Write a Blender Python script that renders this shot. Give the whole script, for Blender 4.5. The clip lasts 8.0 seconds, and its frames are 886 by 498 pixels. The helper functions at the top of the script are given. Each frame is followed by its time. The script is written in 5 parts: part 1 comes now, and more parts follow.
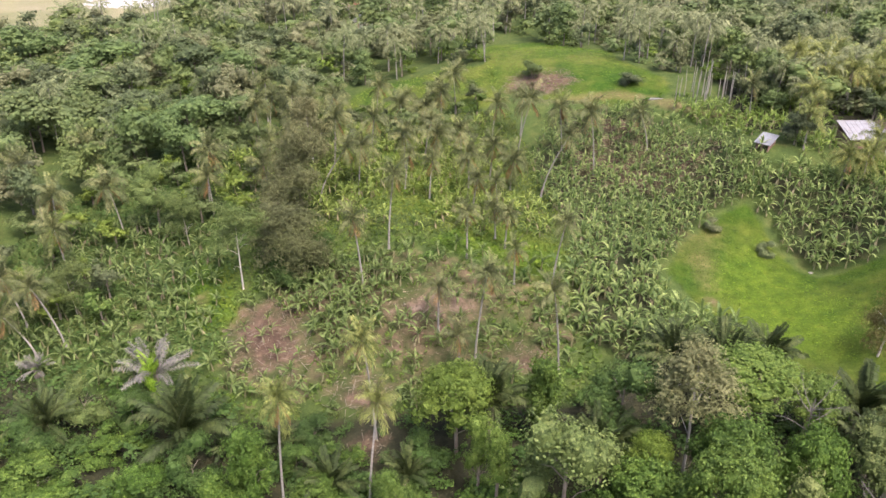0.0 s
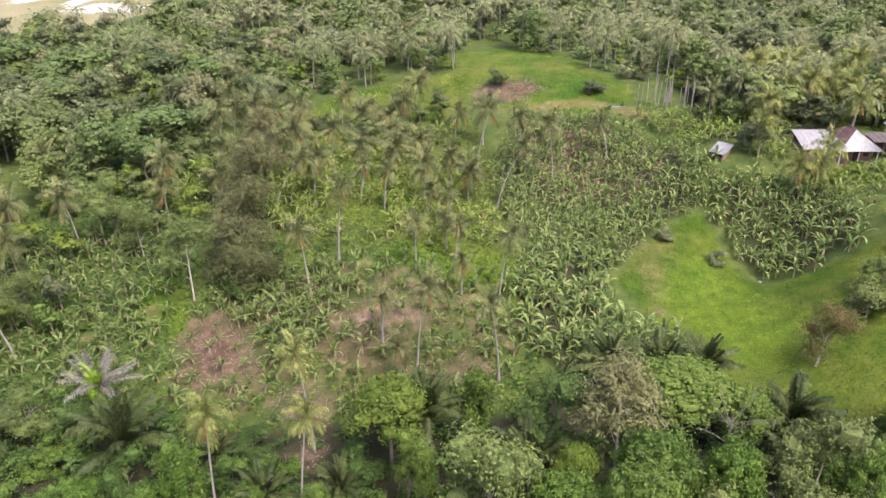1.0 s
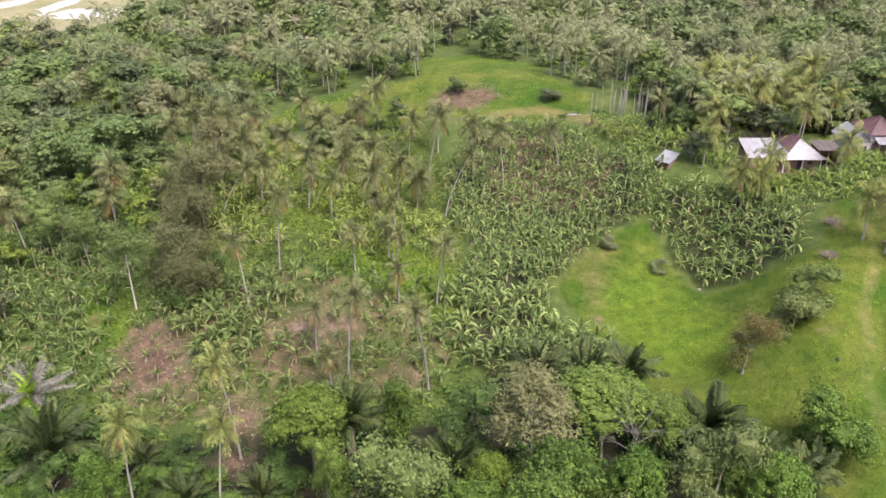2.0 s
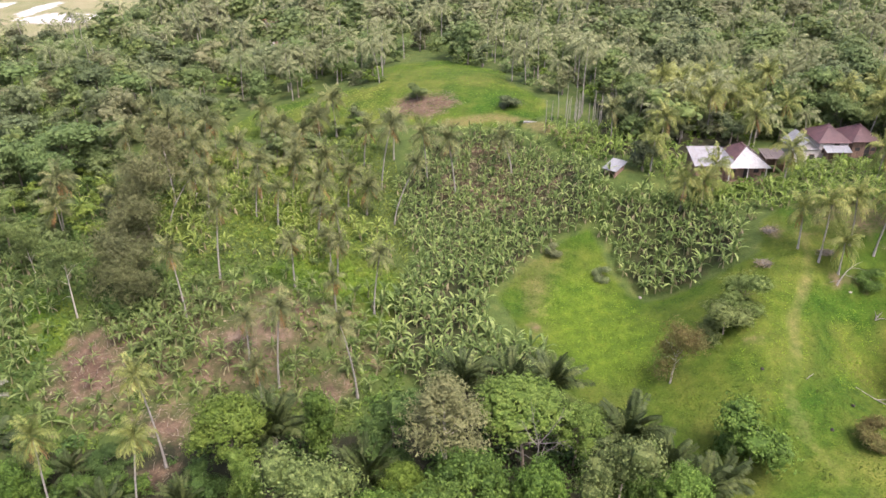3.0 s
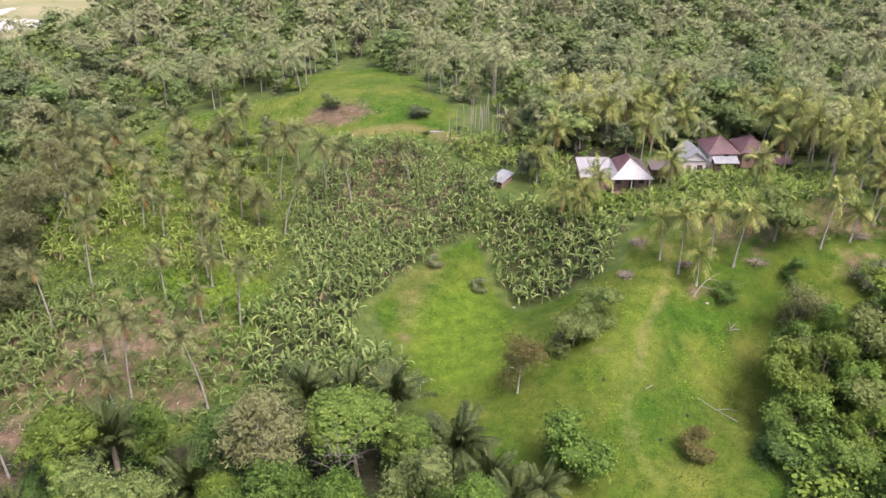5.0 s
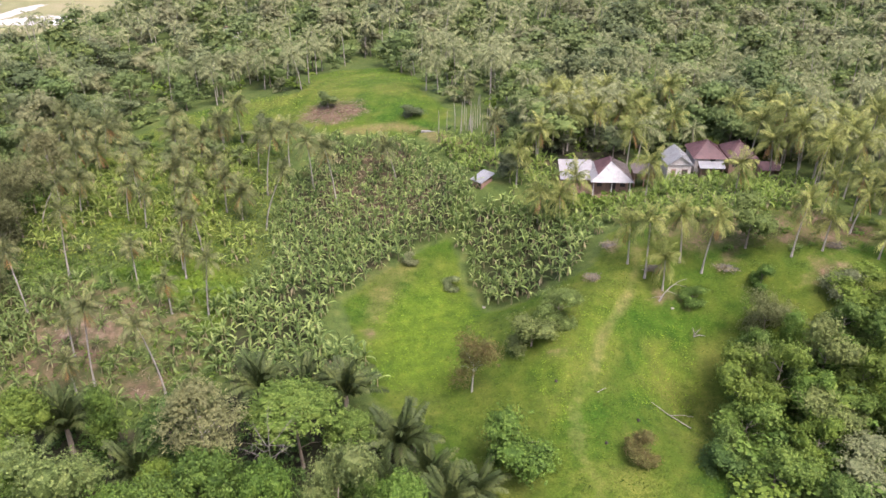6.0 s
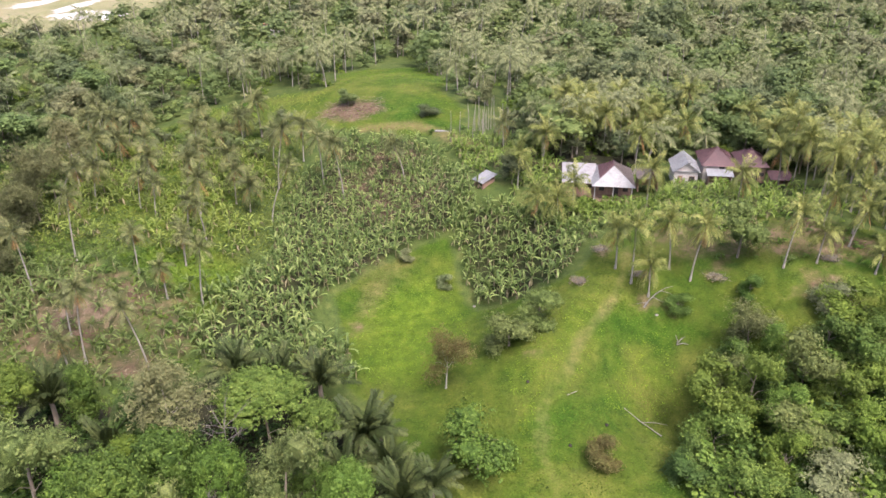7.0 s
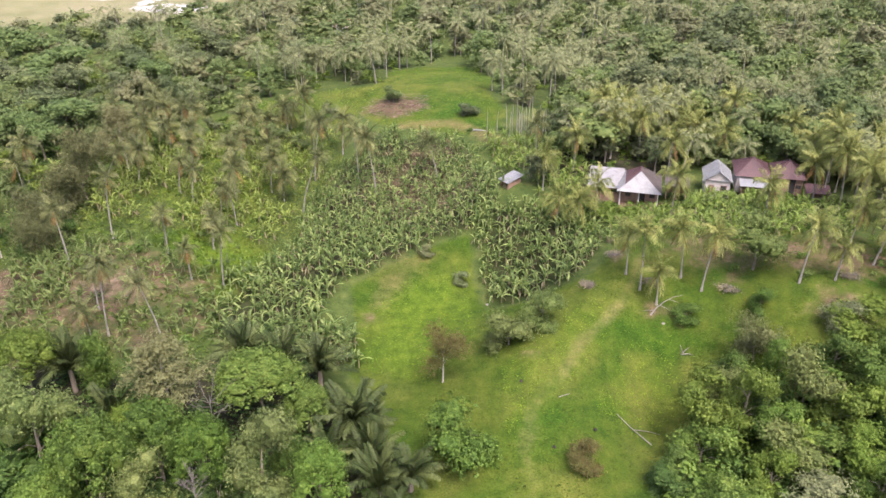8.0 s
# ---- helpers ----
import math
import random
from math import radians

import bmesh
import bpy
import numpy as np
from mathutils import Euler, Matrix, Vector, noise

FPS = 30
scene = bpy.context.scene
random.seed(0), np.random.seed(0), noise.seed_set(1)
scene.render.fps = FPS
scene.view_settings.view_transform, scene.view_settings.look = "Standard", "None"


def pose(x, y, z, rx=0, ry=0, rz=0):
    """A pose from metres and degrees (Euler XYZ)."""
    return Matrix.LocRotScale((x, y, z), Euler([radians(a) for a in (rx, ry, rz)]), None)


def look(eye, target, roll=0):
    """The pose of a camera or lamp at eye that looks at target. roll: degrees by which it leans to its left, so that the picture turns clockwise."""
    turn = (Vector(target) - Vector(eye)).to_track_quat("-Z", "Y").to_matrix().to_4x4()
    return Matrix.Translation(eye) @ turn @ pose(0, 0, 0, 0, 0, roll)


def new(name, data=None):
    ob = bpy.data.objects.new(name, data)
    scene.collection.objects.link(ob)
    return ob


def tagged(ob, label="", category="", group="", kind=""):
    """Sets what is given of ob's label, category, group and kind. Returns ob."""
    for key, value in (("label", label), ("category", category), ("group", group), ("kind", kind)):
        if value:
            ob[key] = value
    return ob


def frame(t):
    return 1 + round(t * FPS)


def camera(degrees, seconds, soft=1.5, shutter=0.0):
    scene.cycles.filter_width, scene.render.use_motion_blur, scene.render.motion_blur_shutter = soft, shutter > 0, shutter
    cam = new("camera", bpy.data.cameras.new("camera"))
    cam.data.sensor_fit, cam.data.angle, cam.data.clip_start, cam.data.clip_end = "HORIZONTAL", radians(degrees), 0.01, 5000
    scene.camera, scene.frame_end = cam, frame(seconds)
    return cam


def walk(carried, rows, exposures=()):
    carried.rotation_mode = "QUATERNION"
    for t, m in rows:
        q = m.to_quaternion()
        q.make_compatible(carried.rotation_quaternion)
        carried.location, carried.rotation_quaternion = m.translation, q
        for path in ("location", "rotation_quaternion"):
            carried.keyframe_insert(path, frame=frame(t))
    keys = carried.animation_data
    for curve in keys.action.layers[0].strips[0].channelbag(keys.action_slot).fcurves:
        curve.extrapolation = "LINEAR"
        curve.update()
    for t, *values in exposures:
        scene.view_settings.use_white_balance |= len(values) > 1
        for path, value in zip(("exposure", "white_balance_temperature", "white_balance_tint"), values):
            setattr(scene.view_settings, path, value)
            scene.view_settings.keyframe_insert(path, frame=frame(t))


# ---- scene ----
cam = camera(58.72, 8.0, soft=1.58)
PATH = [
    (0.0, pose(0.00, 0.00, 45.00, 61.91, 0, -0.00)),
    (0.5, pose(3.20, -0.10, 45.91, 61.91, 0, -0.10)),
    (1.0, pose(6.91, -0.32, 46.90, 61.92, 0, -0.23)),
    (1.5, pose(11.03, -0.58, 47.79, 61.93, 0, -0.28)),
    (1.7, pose(12.79, -0.85, 48.21, 61.94, 0, -0.35)),
    (2.8, pose(22.69, -1.45, 50.17, 61.95, 0, -0.48)),
    (3.0, pose(24.54, -1.58, 50.56, 61.93, 0, -0.45)),
    (3.5, pose(29.25, -1.87, 51.29, 61.99, 0, -0.56)),
    (4.0, pose(34.33, -2.26, 52.18, 61.98, 0, -0.50)),
    (4.5, pose(39.33, -2.64, 52.94, 61.97, 0, -0.51)),
    (5.0, pose(44.42, -2.99, 53.41, 61.87, 0, -0.52)),
    (5.2, pose(46.48, -3.12, 53.53, 61.85, 0, -0.54)),
    (6.3, pose(58.50, -3.91, 53.33, 62.05, 0, 4.97)),
    (6.4, pose(59.57, -3.96, 53.33, 62.07, 0, 5.83)),
    (6.5, pose(60.63, -4.01, 53.34, 62.10, 0, 6.54)),
    (6.6, pose(61.69, -4.05, 53.35, 62.10, 0, 7.02)),
    (6.7, pose(62.75, -4.09, 53.36, 62.11, 0, 7.13)),
    (6.8, pose(63.81, -4.12, 53.38, 62.11, 0, 7.16)),
    (7.0, pose(65.92, -4.19, 53.40, 62.11, 0, 7.30)),
    (7.2, pose(68.03, -4.20, 53.43, 62.12, 0, 7.43)),
    (7.4, pose(70.14, -4.21, 53.46, 62.13, 0, 8.03)),
    (7.5, pose(71.20, -4.22, 53.47, 62.14, 0, 8.70)),
    (7.6, pose(72.24, -4.16, 53.49, 62.14, 0, 9.56)),
    (7.7, pose(73.28, -4.11, 53.51, 62.14, 0, 10.76)),
    (7.8, pose(74.33, -4.06, 53.53, 62.14, 0, 11.76)),
    (7.9, pose(75.37, -4.00, 53.56, 62.14, 0, 12.83)),
    (8.0, pose(76.41, -3.95, 53.58, 62.14, 0, 13.78)),
]
walk(cam, PATH, [(0.0, 1.64, 6300.0, 23.0), (8.0, 1.64, 6300.0, 23.0)])

# ---- world and sun: bright overcast, high soft sun ----
SUN_HEIGHT, SUN_TURN = radians(62), radians(140)
world = bpy.data.worlds.new("sky")
scene.world = world
world.use_nodes = True
wn, wl = world.node_tree.nodes, world.node_tree.links
sky = wn.new("ShaderNodeTexSky")
sky.sky_type = "NISHITA"
sky.sun_disc = False
sky.sun_elevation, sky.sun_rotation = SUN_HEIGHT, SUN_TURN
sky.air_density, sky.dust_density, sky.ozone_density = 1.0, 6.0, 0.3
wl.new(sky.outputs[0], wn["Background"].inputs[0])
wn["Background"].inputs[1].default_value = 0.15
sun = new("sun", bpy.data.lights.new("sun", "SUN"))
sun.data.energy, sun.data.angle, sun.data.color = 1.6, radians(20), (1.0, 0.95, 0.88)
sun.matrix_world = look((0, 0, 0), (-math.sin(SUN_TURN) * math.cos(SUN_HEIGHT), -math.cos(SUN_TURN) * math.cos(SUN_HEIGHT), -math.sin(SUN_HEIGHT)))

# ---- materials ----
def material(name):
    m = bpy.data.materials.new(name)
    m.use_nodes = True
    return m, m.node_tree.nodes, m.node_tree.links, m.node_tree.nodes["Principled BSDF"]


def noise_node(n, l, scale, detail=4.0, rough=0.6, coords="Object"):
    tc = n.new("ShaderNodeTexCoord")
    t = n.new("ShaderNodeTexNoise")
    t.inputs["Scale"].default_value, t.inputs["Detail"].default_value, t.inputs["Roughness"].default_value = scale, detail, rough
    l.new(tc.outputs[coords], t.inputs["Vector"])
    return t


def ramp_node(n, l, source, stops):
    r = n.new("ShaderNodeValToRGB")
    e = r.color_ramp.elements
    while len(e) < len(stops):
        e.new(0.5)
    for el, (p, c) in zip(e, stops):
        el.position, el.color = p, (*c, 1)
    l.new(source, r.inputs[0])
    return r


def mix_colour(n, l, factor, a, b, mode="MIX"):
    m = n.new("ShaderNodeMix")
    m.data_type, m.blend_type = "RGBA", mode
    for sock, val in ((m.inputs[0], factor), (m.inputs[6], a), (m.inputs[7], b)):
        if isinstance(val, (int, float)):
            sock.default_value = val
        elif isinstance(val, tuple):
            sock.default_value = (*val, 1)
        else:
            l.new(val, sock)
    return m.outputs[2]


def leaf_material(name, dark, mid, light, rough=0.65, glow=0.25, whole=False, grain=7.0, vary=0.34, patch=0.5):
    """Foliage: hue varies leaf by leaf, plant by plant and in fine streaks; light passes through the blades."""
    m, n, l, bsdf = material(name)
    geo, info = n.new("ShaderNodeNewGeometry"), n.new("ShaderNodeObjectInfo")
    add = n.new("ShaderNodeMath")
    add.operation = "MULTIPLY_ADD"
    l.new(info.outputs["Random"] if whole else geo.outputs["Random Per Island"], add.inputs[0])
    add.inputs[1].default_value = vary
    t = noise_node(n, l, patch, 3.0)
    l.new(geo.outputs["Position"], t.inputs["Vector"])
    sc = n.new("ShaderNodeMath")
    sc.operation = "MULTIPLY"
    sc.inputs[1].default_value = 1.04 - vary
    l.new(t.outputs[0], sc.inputs[0])
    l.new(sc.outputs[0], add.inputs[2])
    r = ramp_node(n, l, add.outputs[0], [(0.08, dark), (0.5, mid), (0.92, light)])
    fine = noise_node(n, l, grain, 2.0)
    l.new(geo.outputs["Position"], fine.inputs["Vector"])
    fr = ramp_node(n, l, fine.outputs[0], [(0.32, (0.55, 0.56, 0.58)), (0.5, (0.95, 0.95, 0.95)), (0.68, (1.35, 1.32, 1.2))])
    col = mix_colour(n, l, 1.0, r.outputs[0], fr.outputs[0], "MULTIPLY")
    if not whole:
        own = ramp_node(n, l, info.outputs["Random"], [(0.0, (0.84, 0.86, 0.84)), (0.35, (1.06, 1.0, 0.98)), (0.7, (0.96, 1.04, 0.9)), (1.0, (1.16, 1.12, 1.05))])
        col = mix_colour(n, l, 1.0, col, own.outputs[0], "MULTIPLY")
    l.new(col, bsdf.inputs["Base Color"])
    bsdf.inputs["Roughness"].default_value = rough
    bsdf.inputs["Specular IOR Level"].default_value = 0.16
    tr = n.new("ShaderNodeBsdfTranslucent")
    l.new(col, tr.inputs[0])
    ms = n.new("ShaderNodeMixShader")
    ms.inputs[0].default_value = glow
    l.new(bsdf.outputs[0], ms.inputs[1])
    l.new(tr.outputs[0], ms.inputs[2])
    l.new(ms.outputs[0], n["Material Output"].inputs[0])
    return m


def rough_material(name, stops, scale, rough=0.85, bump=0.3, metal=0.0, stretch=None, fine=8.0):
    m, n, l, bsdf = material(name)
    t = noise_node(n, l, scale, 6.0)
    if stretch:
        mp = n.new("ShaderNodeMapping")
        mp.inputs["Scale"].default_value = stretch
        l.new(t.inputs["Vector"].links[0].from_socket, mp.inputs[0])
        l.new(mp.outputs[0], t.inputs["Vector"])
    r = ramp_node(n, l, t.outputs[0], stops)
    f = noise_node(n, l, scale * fine, 3.0)
    fr = ramp_node(n, l, f.outputs[0], [(0.3, (0.75, 0.75, 0.75)), (0.7, (1.12, 1.12, 1.12))])
    col = mix_colour(n, l, 1.0, r.outputs[0], fr.outputs[0], "MULTIPLY")
    l.new(col, bsdf.inputs["Base Color"])
    bsdf.inputs["Roughness"].default_value, bsdf.inputs["Metallic"].default_value = rough, metal
    b = n.new("ShaderNodeBump")
    b.inputs["Strength"].default_value, b.inputs["Distance"].default_value = bump, 0.05
    l.new(f.outputs[0], b.inputs["Height"])
    l.new(b.outputs[0], bsdf.inputs["Normal"])
    return m


LEAF = {
    "broad": leaf_material("leaf_green", (0.018, 0.04, 0.008), (0.058, 0.106, 0.021), (0.145, 0.21, 0.049)),
    "dark": leaf_material("leaf_dark_green", (0.014, 0.032, 0.008), (0.044, 0.082, 0.02), (0.112, 0.165, 0.046)),
    "dome": leaf_material("leaf_fresh_green", (0.027, 0.058, 0.01), (0.08, 0.136, 0.024), (0.178, 0.245, 0.056)),
    "vine": leaf_material("leaf_vine_green", (0.03, 0.062, 0.009), (0.065, 0.115, 0.017), (0.145, 0.208, 0.04)),
    "pale": leaf_material("leaf_grey_green", (0.032, 0.055, 0.016), (0.088, 0.124, 0.038), (0.186, 0.222, 0.078)),
    "yellow": leaf_material("leaf_yellow_green", (0.044, 0.078, 0.012), (0.09, 0.138, 0.021), (0.182, 0.24, 0.047)),
    "wispy": leaf_material("leaf_olive_brown", (0.094, 0.1, 0.048), (0.16, 0.163, 0.08), (0.232, 0.23, 0.118), glow=0.4),
    "olive": leaf_material("leaf_olive", (0.048, 0.07, 0.02), (0.096, 0.13, 0.038), (0.18, 0.215, 0.072)),
    "creeper": leaf_material("leaf_creeper_green", (0.014, 0.034, 0.006), (0.058, 0.107, 0.018), (0.162, 0.238, 0.047), vary=0.33),
    "lime": leaf_material("leaf_lime_green", (0.09, 0.17, 0.015), (0.15, 0.26, 0.022), (0.24, 0.36, 0.05)),
    "tallwisp": leaf_material("leaf_dark_olive", (0.07, 0.086, 0.038), (0.128, 0.144, 0.064), (0.205, 0.217, 0.104), glow=0.5),
    "grey": leaf_material("leaf_silver_grey", (0.068, 0.09, 0.04), (0.12, 0.145, 0.068), (0.2, 0.222, 0.12)),
    "brown": leaf_material("leaf_reddish", (0.115, 0.074, 0.036), (0.138, 0.12, 0.048), (0.152, 0.182, 0.062), glow=0.5),
    # far kinds: paler and greyer, distance haze put into the leaf colour
    "far": leaf_material("leaf_green_hazed", (0.06, 0.098, 0.037), (0.106, 0.15, 0.055), (0.17, 0.213, 0.086), vary=0.2, glow=0.36, grain=3.0),
    "far_olive": leaf_material("leaf_olive_hazed", (0.082, 0.094, 0.048), (0.138, 0.15, 0.078), (0.205, 0.21, 0.118), vary=0.2, glow=0.36, grain=3.0),
    "far_deep": leaf_material("leaf_deep_hazed", (0.05, 0.07, 0.035), (0.088, 0.114, 0.055), (0.15, 0.18, 0.088), vary=0.2, glow=0.36, grain=3.0),
}
FROND = leaf_material("palm_frond_green", (0.056, 0.072, 0.027), (0.108, 0.124, 0.047), (0.19, 0.2, 0.08), vary=0.7, rough=0.5, glow=0.25, whole=True, grain=3.0)
FROND_GOLD = leaf_material("palm_frond_golden", (0.085, 0.106, 0.028), (0.152, 0.178, 0.048), (0.25, 0.264, 0.082), vary=0.7, rough=0.5, whole=True, grain=3.0)
# fronds for distant palms, greyed with haze in the base colour
FROND_HAZED = leaf_material("palm_frond_hazed", (0.085, 0.1, 0.05), (0.148, 0.166, 0.085), (0.23, 0.245, 0.135), rough=0.6, vary=0.25, grain=3.0)
FROND_DARK = leaf_material("palm_frond_dark", (0.02, 0.035, 0.011), (0.046, 0.067, 0.021), (0.115, 0.138, 0.045), rough=0.6, whole=True, grain=3.0)
FROND_DEAD = leaf_material("palm_frond_dead", (0.13, 0.075, 0.03), (0.2, 0.125, 0.05), (0.3, 0.2, 0.09), rough=0.8, whole=True, grain=3.0)
FROND_GREY = leaf_material("palm_frond_withered", (0.1, 0.096, 0.084), (0.17, 0.163, 0.143), (0.25, 0.24, 0.21), rough=0.85, whole=True, grain=3.0)
FROND_HEART = leaf_material("palm_heart", (0.1, 0.17, 0.02), (0.16, 0.26, 0.03), (0.26, 0.36, 0.06), whole=True, grain=3.0)
BANANA = leaf_material("banana_leaf", (0.062, 0.1, 0.03), (0.12, 0.168, 0.05), (0.2, 0.25, 0.09), rough=0.55, whole=True, grain=2.5, glow=0.42)
BANANA_STUFF = leaf_material("banana_leaf_grove", (0.06, 0.1, 0.032), (0.132, 0.19, 0.06), (0.24, 0.298, 0.11), vary=0.75, rough=0.55, grain=2.5, glow=0.42)
BANANA_YOUNG = leaf_material("banana_leaf_young", (0.09, 0.138, 0.03), (0.158, 0.214, 0.052), (0.255, 0.305, 0.095), rough=0.4, grain=2.5, glow=0.42)
HERB = leaf_material("herb_leaf", (0.034, 0.066, 0.006), (0.058, 0.095, 0.008), (0.086, 0.116, 0.014), patch=0.3, vary=0.13, rough=0.7, glow=0.3, grain=1.2)
LIME_HERB = leaf_material("meadow_leaf", (0.046, 0.088, 0.007), (0.08, 0.13, 0.01), (0.118, 0.157, 0.017), patch=0.3, vary=0.13, glow=0.3, grain=1.2)
WEED = leaf_material("weed_leaf", (0.07, 0.105, 0.016), (0.118, 0.16, 0.027), (0.2, 0.225, 0.052), patch=0.14, vary=0.3, glow=0.35, grain=2.0)
STRAW = leaf_material("dry_litter", (0.1, 0.084, 0.052), (0.165, 0.142, 0.092), (0.29, 0.26, 0.18), rough=0.9, glow=0.1)
STEM = rough_material("banana_stem", [(0.3, (0.12, 0.13, 0.05)), (0.7, (0.22, 0.19, 0.1))], 2.0, stretch=(3, 3, 0.6))
PALM_BARK = rough_material("palm_bark", [(0.3, (0.15, 0.138, 0.115)), (0.7, (0.29, 0.27, 0.235))], 1.2, stretch=(1, 1, 5))
BARK = rough_material("bark", [(0.3, (0.12, 0.1, 0.075)), (0.7, (0.24, 0.2, 0.155))], 1.5, stretch=(2, 2, 0.5))
PALE_BARK = rough_material("pale_bark", [(0.3, (0.26, 0.24, 0.2)), (0.7, (0.44, 0.41, 0.35))], 1.0, stretch=(2, 2, 0.5))
TWIG = rough_material("dry_twigs", [(0.3, (0.075, 0.068, 0.056)), (0.7, (0.145, 0.133, 0.112))], 1.5)
DEAD_WOOD = rough_material("dead_wood", [(0.3, (0.11, 0.104, 0.088)), (0.7, (0.21, 0.2, 0.175))], 1.5)
ZINC = rough_material("white_sheet_metal", [(0.25, (0.122, 0.127, 0.128)), (0.55, (0.186, 0.194, 0.197)), (0.75, (0.14, 0.136, 0.13))], 0.6, rough=0.5, bump=0.08)
OLD_ZINC = rough_material("weathered_sheet_metal", [(0.3, (0.11, 0.102, 0.097)), (0.5, (0.205, 0.21, 0.212)), (0.7, (0.155, 0.135, 0.125))], 0.9, rough=0.55, bump=0.1)
RUST = rough_material("rusty_red_roof", [(0.3, (0.045, 0.022, 0.024)), (0.6, (0.075, 0.036, 0.037)), (0.8, (0.11, 0.065, 0.062))], 0.8, rough=0.7, bump=0.12)
PLASTER = rough_material("limewashed_wall", [(0.3, (0.36, 0.33, 0.31)), (0.7, (0.5, 0.47, 0.44))], 0.8, bump=0.1)
BOARD = rough_material("brown_board", [(0.3, (0.14, 0.09, 0.065)), (0.7, (0.26, 0.17, 0.12))], 0.9, stretch=(4, 4, 0.6))
DARK_INSIDE = rough_material("dark_opening", [(0.3, (0.02, 0.018, 0.016)), (0.7, (0.045, 0.04, 0.035))], 1.0)
CONCRETE = rough_material("pale_concrete", [(0.3, (0.34, 0.33, 0.3)), (0.7, (0.48, 0.46, 0.43))], 0.7)
BLACK = rough_material("charred_wood", [(0.3, (0.02, 0.018, 0.016)), (0.7, (0.05, 0.045, 0.04))], 2.0)


BLACK.node_tree.nodes["Principled BSDF"].inputs["Specular IOR Level"].default_value = 0.05


def ground_material():
    m, n, l, bsdf = material("ground_cover")
    def zone(name):
        a = n.new("ShaderNodeAttribute")
        a.attribute_name = name
        return a.outputs["Fac"]
    big = noise_node(n, l, 0.055, 5.0)
    mid = noise_node(n, l, 0.45, 5.0, 0.65)
    fine = noise_node(n, l, 4.0, 5.0, 0.7)
    weeds = ramp_node(n, l, mid.outputs[0], [(0.28, (0.027, 0.05, 0.012)), (0.5, (0.053, 0.08, 0.018)), (0.75, (0.1, 0.114, 0.032))])
    grass = ramp_node(n, l, mid.outputs[0], [(0.25, (0.026, 0.054, 0.006)), (0.48, (0.053, 0.085, 0.008)), (0.62, (0.076, 0.103, 0.012)), (0.78, (0.1, 0.114, 0.02))])
    lush = ramp_node(n, l, big.outputs[0], [(0.38, (0.55, 0.82, 0.6)), (0.52, (0.95, 0.97, 1.0)), (0.64, (1.18, 1.1, 1.2))])
    grass_c = mix_colour(n, l, 1.0, grass.outputs[0], lush.outputs[0], "MULTIPLY")
    dry = n.new("ShaderNodeMapRange")
    l.new(noise_node(n, l, 0.11, 4.0, 0.62).outputs[0], dry.inputs[0])
    dry.inputs[1].default_value, dry.inputs[2].default_value, dry.inputs[4].default_value = 0.48, 0.72, 0.6
    grass_c = mix_colour(n, l, dry.outputs[0], grass_c, (0.128, 0.13, 0.03))
    lime = ramp_node(n, l, mid.outputs[0], [(0.3, (0.047, 0.09, 0.007)), (0.55, (0.08, 0.13, 0.01)), (0.75, (0.12, 0.157, 0.017))])
    soil = ramp_node(n, l, mid.outputs[0], [(0.25, (0.042, 0.026, 0.017)), (0.45, (0.08, 0.052, 0.034)), (0.6, (0.122, 0.084, 0.055)), (0.78, (0.2, 0.15, 0.104))])
    pale_soil = ramp_node(n, l, mid.outputs[0], [(0.3, (0.1, 0.068, 0.046)), (0.5, (0.158, 0.115, 0.08)), (0.72, (0.25, 0.197, 0.142))])
    worn = ramp_node(n, l, mid.outputs[0], [(0.3, (0.112, 0.096, 0.034)), (0.7, (0.168, 0.132, 0.064))])
    field = ramp_node(n, l, big.outputs[0], [(0.35, (0.14, 0.145, 0.066)), (0.55, (0.18, 0.174, 0.09)), (0.7, (0.215, 0.195, 0.115))])
    sand = (0.38, 0.37, 0.35)
    # leaf litter, darkened further with the shade below the trees
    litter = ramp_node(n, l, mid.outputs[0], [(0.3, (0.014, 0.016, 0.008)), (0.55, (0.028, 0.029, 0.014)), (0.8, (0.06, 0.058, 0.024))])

    low = noise_node(n, l, 0.16, 5.0, 0.65)
    both = n.new("ShaderNodeMath")
    both.operation = "ADD"
    l.new(mid.outputs[0], both.inputs[0])
    l.new(low.outputs[0], both.inputs[1])

    def broken(name, lo, hi):
        s = n.new("ShaderNodeMath")
        s.operation = "MULTIPLY_ADD"
        l.new(both.outputs[0], s.inputs[0])
        s.inputs[1].default_value = 0.65
        sub = n.new("ShaderNodeMath")
        sub.operation = "SUBTRACT"
        l.new(zone(name), sub.inputs[0])
        sub.inputs[1].default_value = 0.65
        l.new(sub.outputs[0], s.inputs[2])
        r = n.new("ShaderNodeMapRange")
        l.new(s.outputs[0], r.inputs[0])
        r.inputs[1].default_value, r.inputs[2].default_value = lo, hi
        return r.outputs[0]
    grass_c = mix_colour(n, l, broken("lime", 0.3, 1.0), grass_c, lime.outputs[0])
    col = mix_colour(n, l, broken("meadow", 0.35, 0.6), weeds.outputs[0], grass_c)
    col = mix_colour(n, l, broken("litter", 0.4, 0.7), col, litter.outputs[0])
    col = mix_colour(n, l, broken("soil", 0.4, 0.7), col, soil.outputs[0])
    col = mix_colour(n, l, broken("pale_soil", 0.5, 0.74), col, pale_soil.outputs[0])
    col = mix_colour(n, l, broken("worn", 0.3, 1.0), col, worn.outputs[0])
    col = mix_colour(n, l, broken("field", 0.4, 0.6), col, field.outputs[0])
